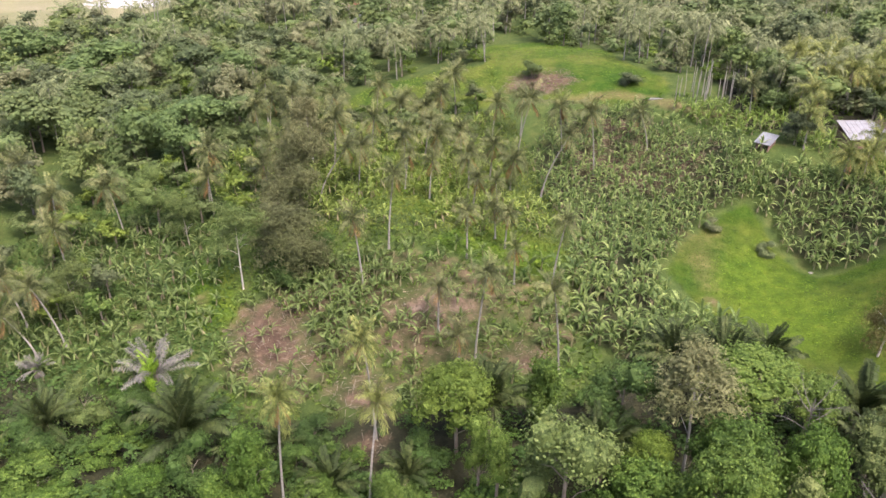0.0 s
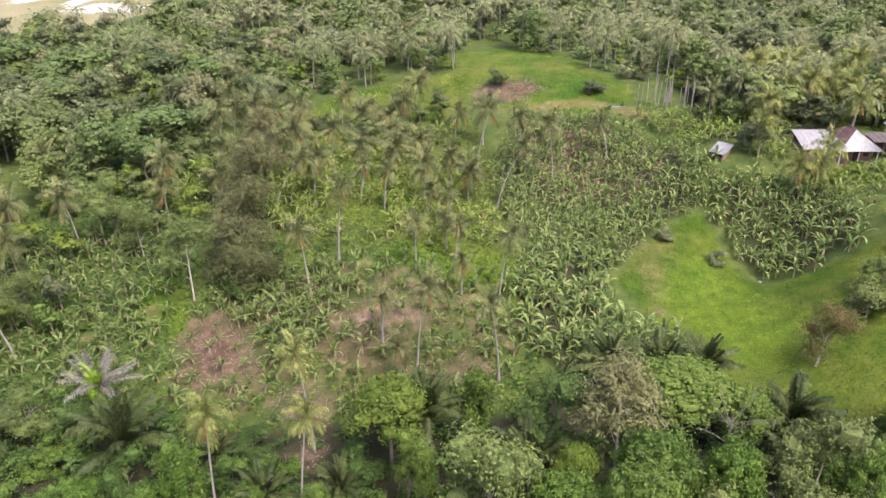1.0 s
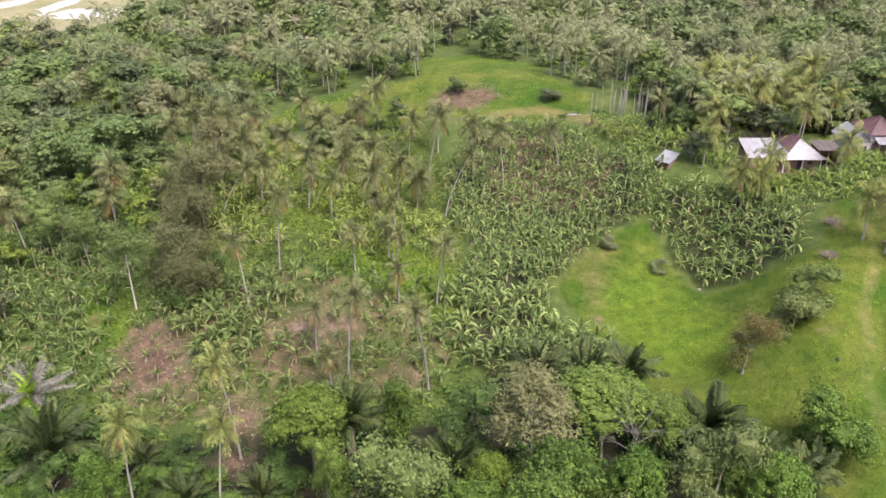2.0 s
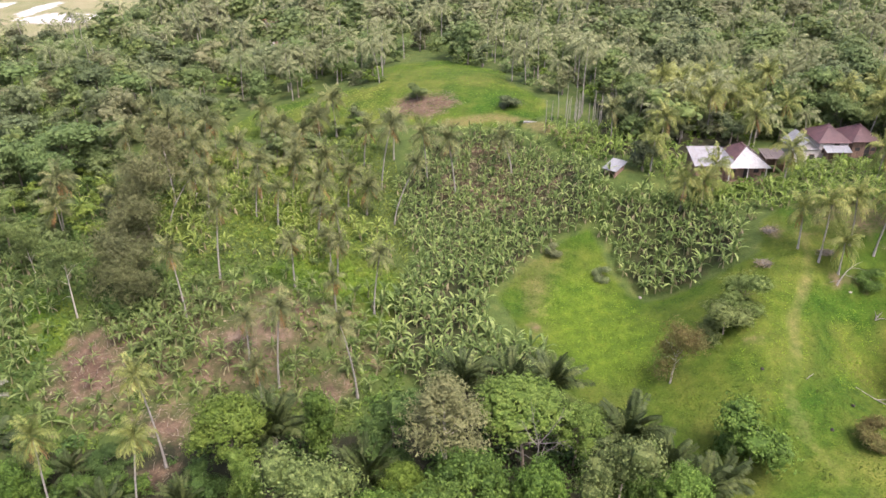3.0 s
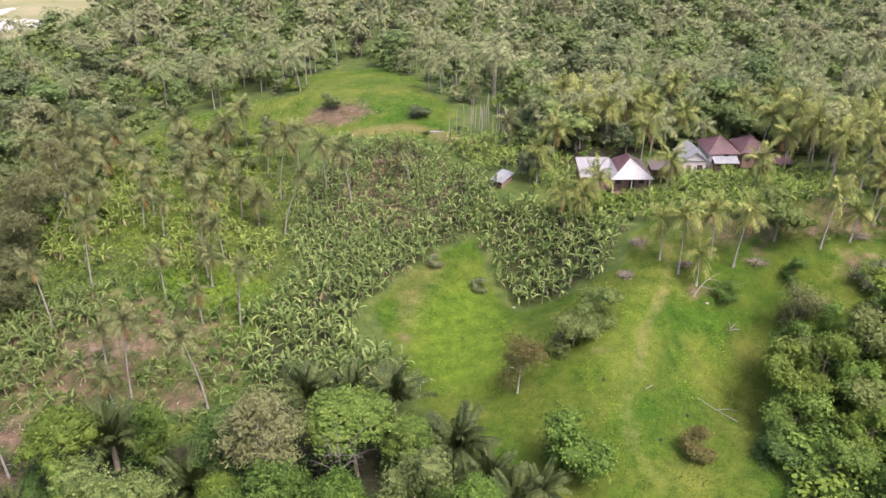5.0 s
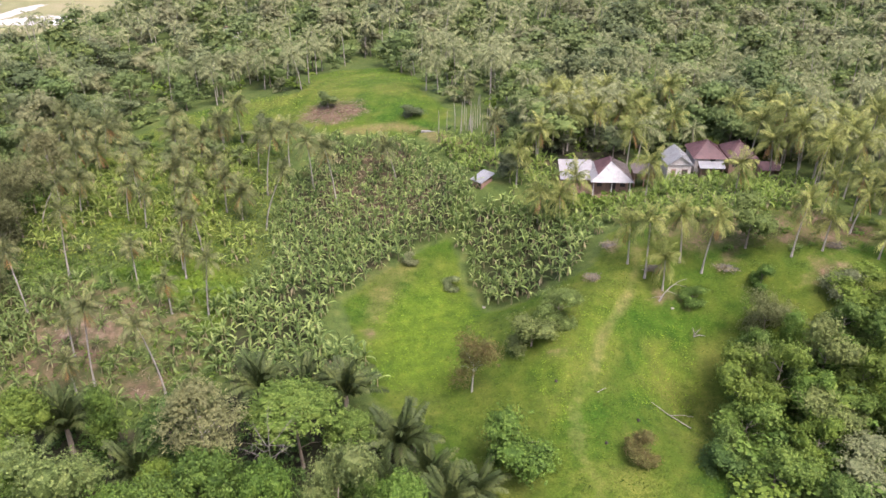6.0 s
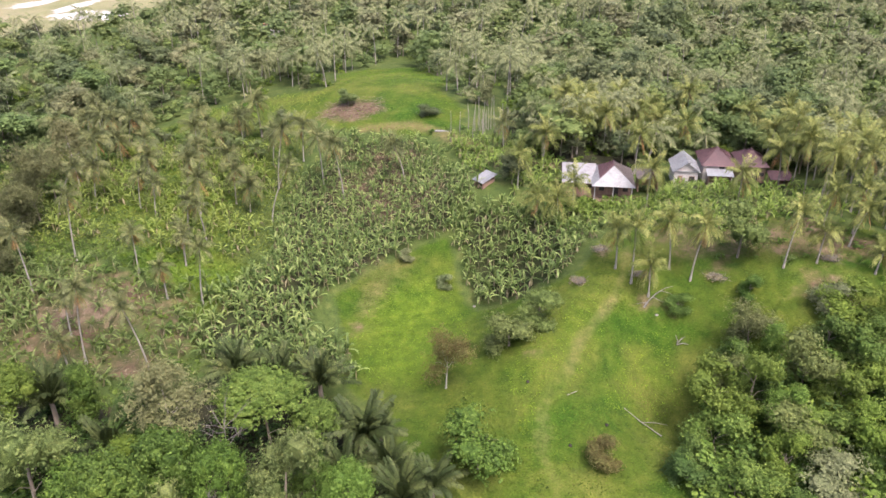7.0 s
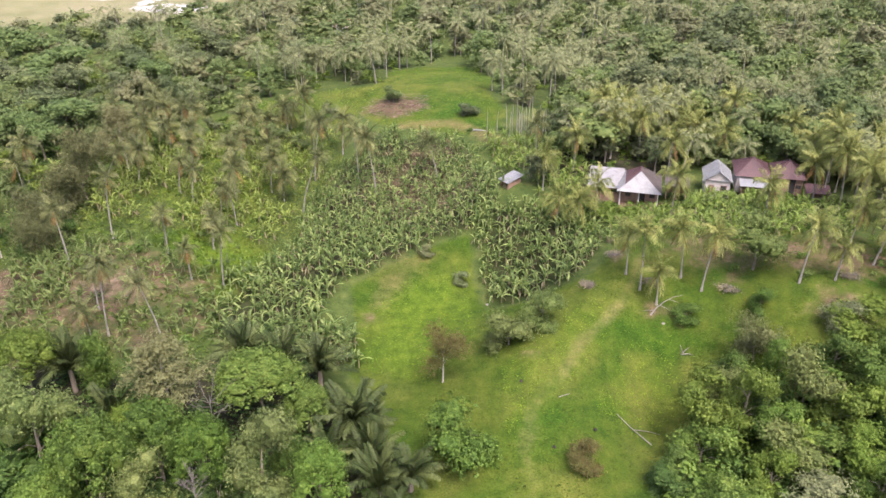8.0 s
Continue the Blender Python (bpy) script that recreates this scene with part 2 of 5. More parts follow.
    col = mix_colour(n, l, broken("sand", 0.45, 0.6), col, sand)
    fr = ramp_node(n, l, fine.outputs[0], [(0.3, (0.62, 0.62, 0.62)), (0.72, (1.2, 1.2, 1.2))])
    col = mix_colour(n, l, 1.0, col, fr.outputs[0], "MULTIPLY")
    l.new(col, bsdf.inputs["Base Color"])
    bsdf.inputs["Roughness"].default_value = 0.95
    bsdf.inputs["Specular IOR Level"].default_value = 0.15
    b = n.new("ShaderNodeBump")
    b.inputs["Strength"].default_value, b.inputs["Distance"].default_value = 0.8, 0.25
    l.new(fine.outputs[0], b.inputs["Height"])
    l.new(b.outputs[0], bsdf.inputs["Normal"])
    return m


GROUND = ground_material()

# ---- the lie of the land ----
HX, HY = np.linspace(-60, 140, 9), np.linspace(50, 200, 7)
SWELLS = np.array([
    [-2.8, -1.8, -2.8, -3.3, -3.3, -1.7, -2.7, -2.7, -0.5],
    [-3.5, -1.2, -2.0, 0.3, -2.6, 0.1, -0.7, -1.4, -0.4],
    [-0.7, -0.8, 1.6, 0.3, -0.7, 0.6, 3.2, 5.1, 1.1],
    [1.0, 1.4, 2.4, -0.9, -2.1, 1.3, 2.3, 3.0, 1.9],
    [-0.8, -0.5, 0.2, -0.8, 0.2, 3.9, 0.9, 0.7, 1.9],
    [0.4, -0.1, 0.3, 2.8, 3.6, 2.2, 0.3, 0.8, 1.2],
    [0.1, -0.2, 0.3, 2.6, 2.6, 0.6, 0.2, 0.9, 1.1]])
DIPS = [(57, 108, -3.9), (88, 90, -6.8), (81, 101, 3.1), (56, 130, 4.4), (66, 86, 1.9), (86, 81, -3.1), (40, 97, -1.6), (14, 87, -0.1), (-4, 97, 1.6), (95, 100, 1.3), (80, 129, -1.6), (99, 139, -1.0),
        (40, 95, -0.8), (60, 107, -1.6), (55, 84, -1.6), (68, 102, -0.4), (69, 83, 0.5), (84, 92, 0.9), (88, 102, -1.5), (-28, 93, -1.0)]


def heights(x, y):
    """Ground level over arrays of places."""
    z = np.full(np.shape(x), -11.0)
    for j, cy in enumerate(HY):
        gy = np.exp(-(y - cy) ** 2 / (2 * 18.72 ** 2))
        for i, cx in enumerate(HX):
            z = z + SWELLS[j, i] * gy * np.exp(-(x - cx) ** 2 / (2 * 18.72 ** 2))
    for cx, cy, a in DIPS:
        z = z + a * np.exp(-((x - cx) ** 2 + (y - cy) ** 2) / (2 * 8.5 ** 2))
    return z


def ground_z(x, y):
    return float(heights(np.array([float(x)]), np.array([float(y)]))[0])


def inside(poly, x, y):
    """Which of the places lie in the polygon."""
    r = np.zeros(np.shape(x), bool)
    for (x0, y0), (x1, y1) in zip(poly, poly[1:] + poly[:1]):
        if y0 != y1:
            r ^= ((y0 > y) != (y1 > y)) & (x < (x1 - x0) * (y - y0) / (y1 - y0) + x0)
    return r


def edge_distance(line, x, y, closed=True):
    d = np.full(np.shape(x), 1e9)
    for (x0, y0), (x1, y1) in zip(line, line[1:] + (line[:1] if closed else [])):
        dx, dy = x1 - x0, y1 - y0
        t = np.clip(((x - x0) * dx + (y - y0) * dy) / (dx * dx + dy * dy), 0, 1)
        d = np.minimum(d, np.hypot(x - x0 - t * dx, y - y0 - t * dy))
    return d


def soft_area(poly, x, y, soft):
    s = np.where(inside(poly, x, y), 1.0, -1.0) * edge_distance(poly, x, y)
    return np.clip(0.5 + s / (2 * soft), 0, 1)


MEADOW = [(38, 94), (34, 104), (39, 112), (46, 118), (51, 120), (53, 112), (57, 104), (64, 103), (74, 104), (77, 112), (84, 119), (104, 117), (130, 112), (130, 95), (108, 92), (95, 86), (88, 74), (84, 60), (66, 57), (57, 62), (50, 74), (40, 84)]
LAWN = [(12, 170), (9, 182), (12, 196), (7, 210), (14, 224), (27, 230), (35, 212), (42, 198), (41, 184), (48, 172), (48, 163), (42, 158), (30, 162), (18, 165)]
BARE = [[(-29.5, 87.7), (-28, 92.9), (-24.2, 94.3), (-17.8, 87.7), (-15.3, 81.5), (-17.2, 77.5), (-23.4, 78), (-27.5, 81)], [(-10, 88), (-4.5, 92.5), (0, 94.4), (4.6, 92.4), (7, 88), (4, 85.5), (0.6, 86), (-4.6, 84.4)],
        [(6, 78), (9, 84), (14, 82), (12, 77)], [(-20, 98), (-17, 102), (-14, 100), (-16, 97)], [(-12, 66), (-9, 71), (-5, 69), (-8, 64)], [(-16, 75), (-12, 79), (-5.5, 77), (-6, 71), (-12, 71.5)],
        [(12, 168), (14, 176), (20, 180), (28, 178), (31, 171), (24, 165.5)], [(40, 132), (44, 139), (50, 136), (46, 129)], [(26, 116), (27, 122), (31, 121), (30, 117)],
        [(91, 101), (92.5, 107), (98, 107), (97, 101)], [(101.5, 95), (103, 100), (107, 102.5), (111, 100), (107, 95)], [(37.5, 93), (37, 99), (40, 101), (42, 97)], [(64, 84), (66, 87), (70, 86.5), (69, 84)], [(81, 95.5), (82, 98.5), (88, 99), (87, 96)], [(-37, 93), (-34, 97), (-31, 95), (-33, 92)],
        [(76, 106), (76, 110), (79, 111), (80, 107)], [(-44, 88), (-42, 92), (-39, 90), (-41, 87)], [(74, 128), (76, 131), (90, 134), (91, 130)],
        [(-4, 78.4), (-2, 82.2), (3.6, 82.2), (4.6, 78.4)], [(-8.5, 82.5), (-5.3, 86), (-2.6, 84.8), (-3, 81)], [(13.5, 82.6), (16, 87.5), (18.6, 84)], [(8, 95.4), (11, 96), (12.2, 91), (10.4, 89.6)]]
GLADES = [[(-2, 102), (3, 110), (10, 112), (18, 107), (20, 97), (15, 90), (9, 96)], [(-38, 101), (-31, 102), (-27, 90), (-34, 88)], [(-10, 120), (-4, 134), (8, 132), (6, 118)]]
LIME = GLADES + [[(44, 84), (38, 96), (42, 108), (51, 114), (55, 104), (58, 92), (53, 82)], [(66, 72), (63, 84), (70, 95), (76, 99), (77, 92), (73, 82)], [(76, 80), (80, 92), (86, 95), (88, 86), (82, 78)]]
TRACK = [(70, 50), (70.5, 58), (70.6, 66), (68.4, 70), (68.5, 77), (71.7, 83), (73.5, 89.4), (75.9, 93.1), (78.2, 96.8), (79.8, 101), (80.5, 108)]
LAWN_LEFT = [(-26, 166), (-18, 184), (0, 190), (12, 188), (13, 166), (0, 160)]
LANE = [(26, 163), (37, 164), (44, 160), (56, 150), (68, 142)]
FIELD = [(-190, 240), (-150, 250), (-108, 266), (-94, 290), (-99, 420), (-420, 420), (-420, 270)]
SANDS = [[(-137, 282), (-128, 297), (-101, 297), (-97, 285), (-112, 284), (-118, 279), (-123, 284)], [(-135, 318), (-124, 318), (-124, 313), (-134, 313)], [(-160, 315), (-147, 317), (-146, 311), (-158, 309)], [(-166, 286), (-152, 292), (-150, 290), (-162, 282)]]
GROVE_A = [(16, 139), (23, 160), (40, 157), (53, 136), (52, 121), (46, 119), (39, 113), (33, 105), (32, 95), (41, 89), (43, 84), (34, 82), (24, 80), (17, 84), (16, 99), (22, 110), (18, 122)]
GROVE_B = [(54, 127), (70, 122), (76, 114), (72, 105), (65, 103.5), (59, 104), (55, 110), (53, 118)]
OLD_GROVE = [(20, 138), (25, 158), (40, 156), (51, 137), (47, 124), (30, 124)]
CLEARING = [(-24, 98), (-8, 101), (18, 100), (19, 87), (16, 77), (-5, 72), (-20, 72), (-30, 78), (-28, 92)]
BACKYARD = [(56, 138), (60, 172), (138, 172), (138, 148), (112, 150), (90, 146), (70, 139)]
GARDEN = [(-62, 112), (-31, 108), (-31, 84), (-40, 77), (-58, 82)]
GARDEN_B = [(-45, 136), (-28, 140), (-25, 122), (-40, 118)]
PALM_GROVE = [(-40, 152), (14, 158), (17, 105), (-18, 108), (-30, 118)]
YARD = [(69, 118), (71, 126), (84, 127), (92, 135), (112, 134), (116, 119), (94, 112), (82, 115)]
THICK = [(-27, 94), (-20, 100), (-10, 98), (-5, 92), (-8, 84), (-14, 80), (-18, 86)]
WOOD_NEAR = [(-68, 50), (-60, 84), (-38, 76), (-20, 72), (16, 74), (24, 84), (31, 88), (44, 76), (58, 58), (84, 58), (88, 78), (108, 92), (124, 92), (118, 50)]


def build_ground():
    xs = np.concatenate([-80 - np.cumsum(1.6 * 1.16 ** np.arange(45))[::-1], np.arange(-80, 140, 1.05), 140 + np.cumsum(1.6 * 1.16 ** np.arange(45))])
    ys = np.concatenate([50 - np.cumsum(1.6 * 1.16 ** np.arange(45))[::-1], np.arange(50, 180, 1.05), 180 + np.cumsum(1.6 * 1.16 ** np.arange(45))])
    X, Y = np.meshgrid(xs, ys)
    Z = heights(X, Y)
    near = (X > -85) & (X < 145) & (Y > 45) & (Y < 185)
    rng = np.random.default_rng(4)
    k = rng.uniform(0.4, 2.4, (14, 2)) * rng.choice([-1, 1], (14, 2))
    wob = sum(np.sin(X * a + Y * b + i) for i, (a, b) in enumerate(k)) / 14
    Z = Z + np.where(near, 0.16 * wob, 0)
    V = np.stack([X, Y, Z], 2).reshape(-1, 3)
    ny, nx = X.shape
    i = np.arange(ny * nx).reshape(ny, nx)
    F = np.stack([i[:-1, :-1], i[:-1, 1:], i[1:, 1:], i[1:, :-1]], 2).reshape(-1, 4)
    me = quad_mesh("ground", V, F, GROUND, smooth=True)
    x, y = V[:, 0], V[:, 1]
    zones = {
        "meadow": np.max([soft_area(MEADOW, x, y, 2.0), soft_area(LAWN, x, y, 3.0), soft_area(LAWN_LEFT, x, y, 4.0), soft_area(PALM_GROVE, x, y, 6.0) * 0.5] + [soft_area(p, x, y, 3.0) for p in GLADES], axis=0),
        "soil": np.maximum(np.max([soft_area(p, x, y, 6.0 if i_ < 2 else 3.5) * (0.86 if i_ < 2 else 0.74) for i_, p in enumerate(BARE)], axis=0), np.maximum(np.maximum(soft_area(CLEARING, x, y, 4.0) * 0.54, soft_area(OLD_GROVE, x, y, 5.0) * 0.55), soft_area([(80, 106), (82, 118), (112, 119), (124, 108), (112, 100), (98, 103), (90, 101)], x, y, 5.0) * 0.62)),
        "worn": np.maximum(soft_area([(36, 109), (39, 116), (46, 116), (44, 106), (41, 99), (37, 100)], x, y, 4.0) * 0.6, np.maximum(np.maximum(np.clip(1.0 - edge_distance(TRACK[:6], x, y, False) / 2.7, 0, 1) * 0.44, np.clip(1.0 - edge_distance(TRACK[5:], x, y, False) / 1.8, 0, 1) * 0.6), np.clip(1.1 - edge_distance(LANE, x, y, False) / 3.2, 0, 1) * 0.85)),
        "lime": np.max([soft_area(p, x, y, 5.0) * (0.95 if i_ < 4 else 0.5) for i_, p in enumerate(LIME)] + [soft_area(PALM_GROVE, x, y, 6.0) * 0.6], axis=0),
        "pale_soil": np.maximum(soft_area(BARE[1], x, y, 4.0) * 0.7, soft_area(BARE[3], x, y, 3.0) * 0.7),
        "field": soft_area(FIELD, x, y, 4.0),
        "sand": np.max([soft_area(p, x, y, 1.5) for p in SANDS], axis=0),
        # litter under woods and yard trees; its colour also holds their shade
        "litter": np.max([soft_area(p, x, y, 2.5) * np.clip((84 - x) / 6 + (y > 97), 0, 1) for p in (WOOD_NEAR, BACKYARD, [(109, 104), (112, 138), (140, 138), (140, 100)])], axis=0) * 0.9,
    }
    # weaker litter in the banana groves, same shade-darkened colour
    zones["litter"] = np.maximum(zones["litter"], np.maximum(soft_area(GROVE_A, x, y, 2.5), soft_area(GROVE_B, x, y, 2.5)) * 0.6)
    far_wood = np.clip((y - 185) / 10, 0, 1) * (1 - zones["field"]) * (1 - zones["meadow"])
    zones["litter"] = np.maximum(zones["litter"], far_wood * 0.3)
    for key, val in zones.items():
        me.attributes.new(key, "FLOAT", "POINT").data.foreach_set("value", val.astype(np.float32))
    ob = new("ground", me)
    tagged(ob, "rolling green ground with weeds, grass, bare soil patches and a worn footpath", "ground", kind="structure")


# ---- mesh helpers ----
def quad_mesh(name, V, F, mats, smooth=False, index=None):
    me = bpy.data.meshes.new(name)
    me.vertices.add(len(V))
    me.vertices.foreach_set("co", np.asarray(V, np.float32).ravel())
    me.loops.add(4 * len(F))
    me.loops.foreach_set("vertex_index", np.asarray(F, np.int32).ravel())
    me.polygons.add(len(F))
    me.polygons.foreach_set("loop_start", np.arange(len(F), dtype=np.int32) * 4)
    for mt in (mats if isinstance(mats, (list, tuple)) else [mats]):
        me.materials.append(mt)
    if index is not None:
        me.polygons.foreach_set("material_index", np.asarray(index, np.int32))
    if smooth:
        me.polygons.foreach_set("use_smooth", np.ones(len(F), bool))
    me.update(calc_edges=True)
    return me


def child(name, me, parent, m=None, label=""):
    ob = new(name, me)
    ob.parent = parent
    if m is not None:
        ob.matrix_basis = m
    if label:
        ob["label"] = label
    return ob


def part(name, bm, material_, parent, label=""):
    me = bpy.data.meshes.new(name)
    bm.to_mesh(me)
    bm.free()
    me.materials.append(material_)
    return child(name, me, parent, None, label)


def tube(points, radii, sides=7, jitter=0.0, rng=None):
    """A tapered tube along points, as quads."""
    P, R = np.asarray(points, float), np.asarray(radii, float)
    n = len(P)
    d = np.gradient(P, axis=0)
    d /= np.linalg.norm(d, axis=1)[:, None] + 1e-9
    ref = np.where(np.abs(d[:, 2:3]) > 0.9, np.array([[1.0, 0, 0]]), np.array([[0, 0, 1.0]]))
    a = np.cross(d, ref)
    a /= np.linalg.norm(a, axis=1)[:, None]
    b = np.cross(d, a)
    th = np.linspace(0, 2 * np.pi, sides, endpoint=False)
    rr = R[:, None] * (1 + (rng.uniform(-jitter, jitter, (n, sides)) if rng is not None else 0))
    V = (P[:, None] + rr[..., None] * (np.cos(th)[None, :, None] * a[:, None] + np.sin(th)[None, :, None] * b[:, None])).reshape(-1, 3)
    i = np.arange(n * sides).reshape(n, sides)
    j = np.roll(i, -1, 1)
    F = np.stack([i[:-1], j[:-1], j[1:], i[1:]], 2).reshape(-1, 4)
    return V, F


def merge(pieces):
    V, F, off = [], [], 0
    for v, f in pieces:
        V.append(v)
        F.append(f + off)
        off += len(v)
    return np.concatenate(V), np.concatenate(F)


def placed(piece, x, y, z, turn, sx, sz=None, lean=(0, 0)):
    v, f = piece[:2]
    sz = sx if sz is None else sz
    c, s = math.cos(turn), math.sin(turn)
    w = np.empty_like(v)
    w[:, 0] = (v[:, 0] * c - v[:, 1] * s) * sx + x + lean[0] * v[:, 2] * sz
    w[:, 1] = (v[:, 0] * s + v[:, 1] * c) * sx + y + lean[1] * v[:, 2] * sz
    w[:, 2] = v[:, 2] * sz + z
    return w, f


def leaves(centres, normals, size, rng, aspect=0.55, spread=0.55):
    """One bent four-cornered leaf at each centre, facing roughly along its normal."""
    n = len(centres)
    N = normals + rng.normal(0, spread, (n, 3))
    N /= np.linalg.norm(N, axis=1)[:, None]
    t = rng.normal(0, 1, (n, 3))
    t[:, 2] -= 0.5
    t -= (t * N).sum(1)[:, None] * N
    t /= np.linalg.norm(t, axis=1)[:, None]
    b = np.cross(N, t)
    s = (size * rng.uniform(0.65, 1.35, n))[:, None]
    V = np.stack([centres - t * s * 0.45 - b * s * aspect * 0.3, centres - t * s * 0.3 + b * s * aspect * 0.45 + N * s * 0.08, centres + t * s * 0.5 + b * s * aspect * 0.25, centres + t * s * 0.3 - b * s * aspect * 0.45 + N * s * 0.08], 1).reshape(-1, 3)
    return V, np.arange(4 * n).reshape(n, 4)


def ball(n):
    """A cube blown up to a sphere, n x n quads a side."""
    g = np.linspace(-1, 1, n + 1)
    a, b = np.meshgrid(g, g)
    sides = []
    i = np.arange((n + 1) ** 2).reshape(n + 1, n + 1)
    f = np.stack([i[:-1, :-1], i[:-1, 1:], i[1:, 1:], i[1:, :-1]], 2).reshape(-1, 4)
    for ax in range(3):
        for sg in (-1, 1):
            v = np.empty((n + 1, n + 1, 3))
            v[..., ax], v[..., (ax + 1) % 3], v[..., (ax + 2) % 3] = sg, a * sg, b
            v = v.reshape(-1, 3)
            sides.append((v / np.linalg.norm(v, axis=1)[:, None], f))
    return merge(sides)


def crown(seed, lobes, count, size, shape="round", sparse=0.0, aspect=0.55, tuft=5, heart=0):
    """A crown one metre wide and one metre high, standing on z = 0, made of lobes covered with leaves."""
    rng = np.random.default_rng(seed)
    C, N, hearts = [], [], []
    core = ball(heart) if heart else None
    per = count // lobes
    for i in range(lobes):
        a = i * 2.4 + rng.uniform(-0.4, 0.4)
        u = (i + 0.5) / lobes
        if shape == "dome":
            r, z, q = 0.36 * math.sqrt(u), 0.78 - 0.42 * u ** 1.5, rng.uniform(0.13, 0.18)
        elif shape == "column":
            r, z, q = rng.uniform(0.05, 0.26) * (1.1 - 0.6 * u), 0.12 + 0.78 * u, rng.uniform(0.14, 0.22)
        elif shape == "cone":
            z, q = 0.08 + 0.84 * u, rng.uniform(0.1, 0.15) * (1.25 - 0.5 * u)
            r = 0.44 * (1.02 - u) ** 0.6 * rng.uniform(0.35, 1.0)
        elif shape == "open":
            z, q = 0.16 + 0.66 * ((i * 0.618) % 1), rng.uniform(0.17, 0.26)
            r = rng.uniform(0.1, 0.3) * math.sqrt(max(0.15, 1 - (1.5 * z - 0.62) ** 2))
        else:
            z = 0.14 + 0.72 * ((i * 0.618) % 1)
            r = rng.uniform(0.16, 0.34) * math.sqrt(max(0.1, 1 - (1.6 * z - 0.7) ** 2))
            q = rng.uniform(0.15, 0.24)
        c = np.array([r * math.cos(a), r * math.sin(a), z])
        tufts = max(6, per // tuft)
        d = rng.normal(0, 1, (tufts, 3))
        d[:, 2] += 0.4
        d /= np.linalg.norm(d, axis=1)[:, None]
        rad = q * (1 - np.minimum(0.9, np.abs(rng.normal(0, 0.16 + sparse, tufts))))
        k = rng.uniform(0.75, 1.25, 3)
        lump = 1 + 0.28 * np.sin(d[:, 0] * 7 + i) * np.sin(d[:, 1] * 6 + 2 * i) + 0.15 * np.sin(d[:, 2] * 11 + i)
        if heart:
            v = core[0]
            bump = 1 + 0.28 * np.sin(v[:, 0] * 7 + i) * np.sin(v[:, 1] * 6 + 2 * i)
            hearts.append((c + v * (bump * q * 0.57)[:, None] * k * (1, 1, 0.85), core[1]))
        at = c + d * (rad * lump)[:, None] * k * (1, 1, 0.85)
        e = rng.normal(0, 1, (tufts, tuft, 3))
        e[..., 2] += 0.3
        e /= np.linalg.norm(e, axis=2)[..., None]
        grow = (size * rng.uniform(0.7, 1.9, (tufts, 1, 1))) * np.abs(rng.normal(0.8, 0.3, (tufts, tuft, 1)))
        C.append((at[:, None] + e * grow * (1, 1, 0.8)).reshape(-1, 3))
        N.append((e * 0.5 + d[:, None] * 1.1 + (0, 0, 0.4)).reshape(-1, 3))
    C, N = np.concatenate(C), np.concatenate(N)
    C[:, 2] = np.clip(C[:, 2], 0.0, 1.04)
    return (*merge([leaves(C, N, size, rng, aspect), *hearts]), len(hearts) * 6 * heart * heart)


def frond(length, rise, droop, pairs, blade, width, rachis=True, flop=0.5):
    """A feather palm frond from the origin along +x, with its leaflets."""
    n = 9
    s = np.linspace(0, 1, n)
    ang = rise - droop * s ** 1.25
    step = length / (n - 1)
    P = np.zeros((n, 3))
    P[1:, 0] = np.cumsum(np.cos(ang[:-1])) * step
    P[1:, 2] = np.cumsum(np.sin(ang[:-1])) * step
    out = [tube(P[::2], np.linspace(0.05, 0.012, n)[::2], 3)] if rachis else []
    rng = np.random.default_rng(int(length * 100 + pairs))
    V = []
    for i in range(pairs):
        u = 0.14 + 0.86 * (i + 0.5) / pairs
        p = np.array([np.interp(u, s, P[:, k]) for k in range(3)])
        a = np.interp(u, s, ang)
        fwd, up = np.array([math.cos(a), 0, math.sin(a)]), np.array([-math.sin(a), 0, math.cos(a)])
        bl = blade * (0.55 + 0.9 * math.sin(math.pi * min(1, u * 0.86 + 0.08))) * 0.72
        for side in (-1, 1):
            j = rng.uniform(0.85, 1.15)
            tip = p + (fwd * 0.55 + np.array([0, side, 0]) * 0.75 - np.array([0, 0, 1]) * flop * rng.uniform(0.6, 1.4) + up * 0.12) * bl * j
            mid = p * 0.5 + tip * 0.5 + up * 0.07 * bl
            V += [p - fwd * width * 0.5, mid + fwd * width * 0.55, tip, mid - fwd * width * 0.55]
    V = np.array(V)
    out.append((V, np.arange(len(V)).reshape(-1, 4)))
    return merge(out)


def scatter(poly, gap, seed, keep=None):
    """Places in the polygon, about gap apart, in a jittered grid."""
    rng = np.random.default_rng(seed)
    px, py = [p[0] for p in poly], [p[1] for p in poly]
    X, Y = np.meshgrid(np.arange(min(px), max(px), gap), np.arange(min(py), max(py), gap))
    X[1::2] += gap / 2
    x, y = X.ravel() + rng.uniform(-0.42, 0.42, X.size) * gap, Y.ravel() + rng.uniform(-0.42, 0.42, X.size) * gap
    ok = inside(poly, x, y)
    if keep is not None:
        ok &= keep(x, y)
    return np.stack([x[ok], y[ok]], 1)


build_ground()

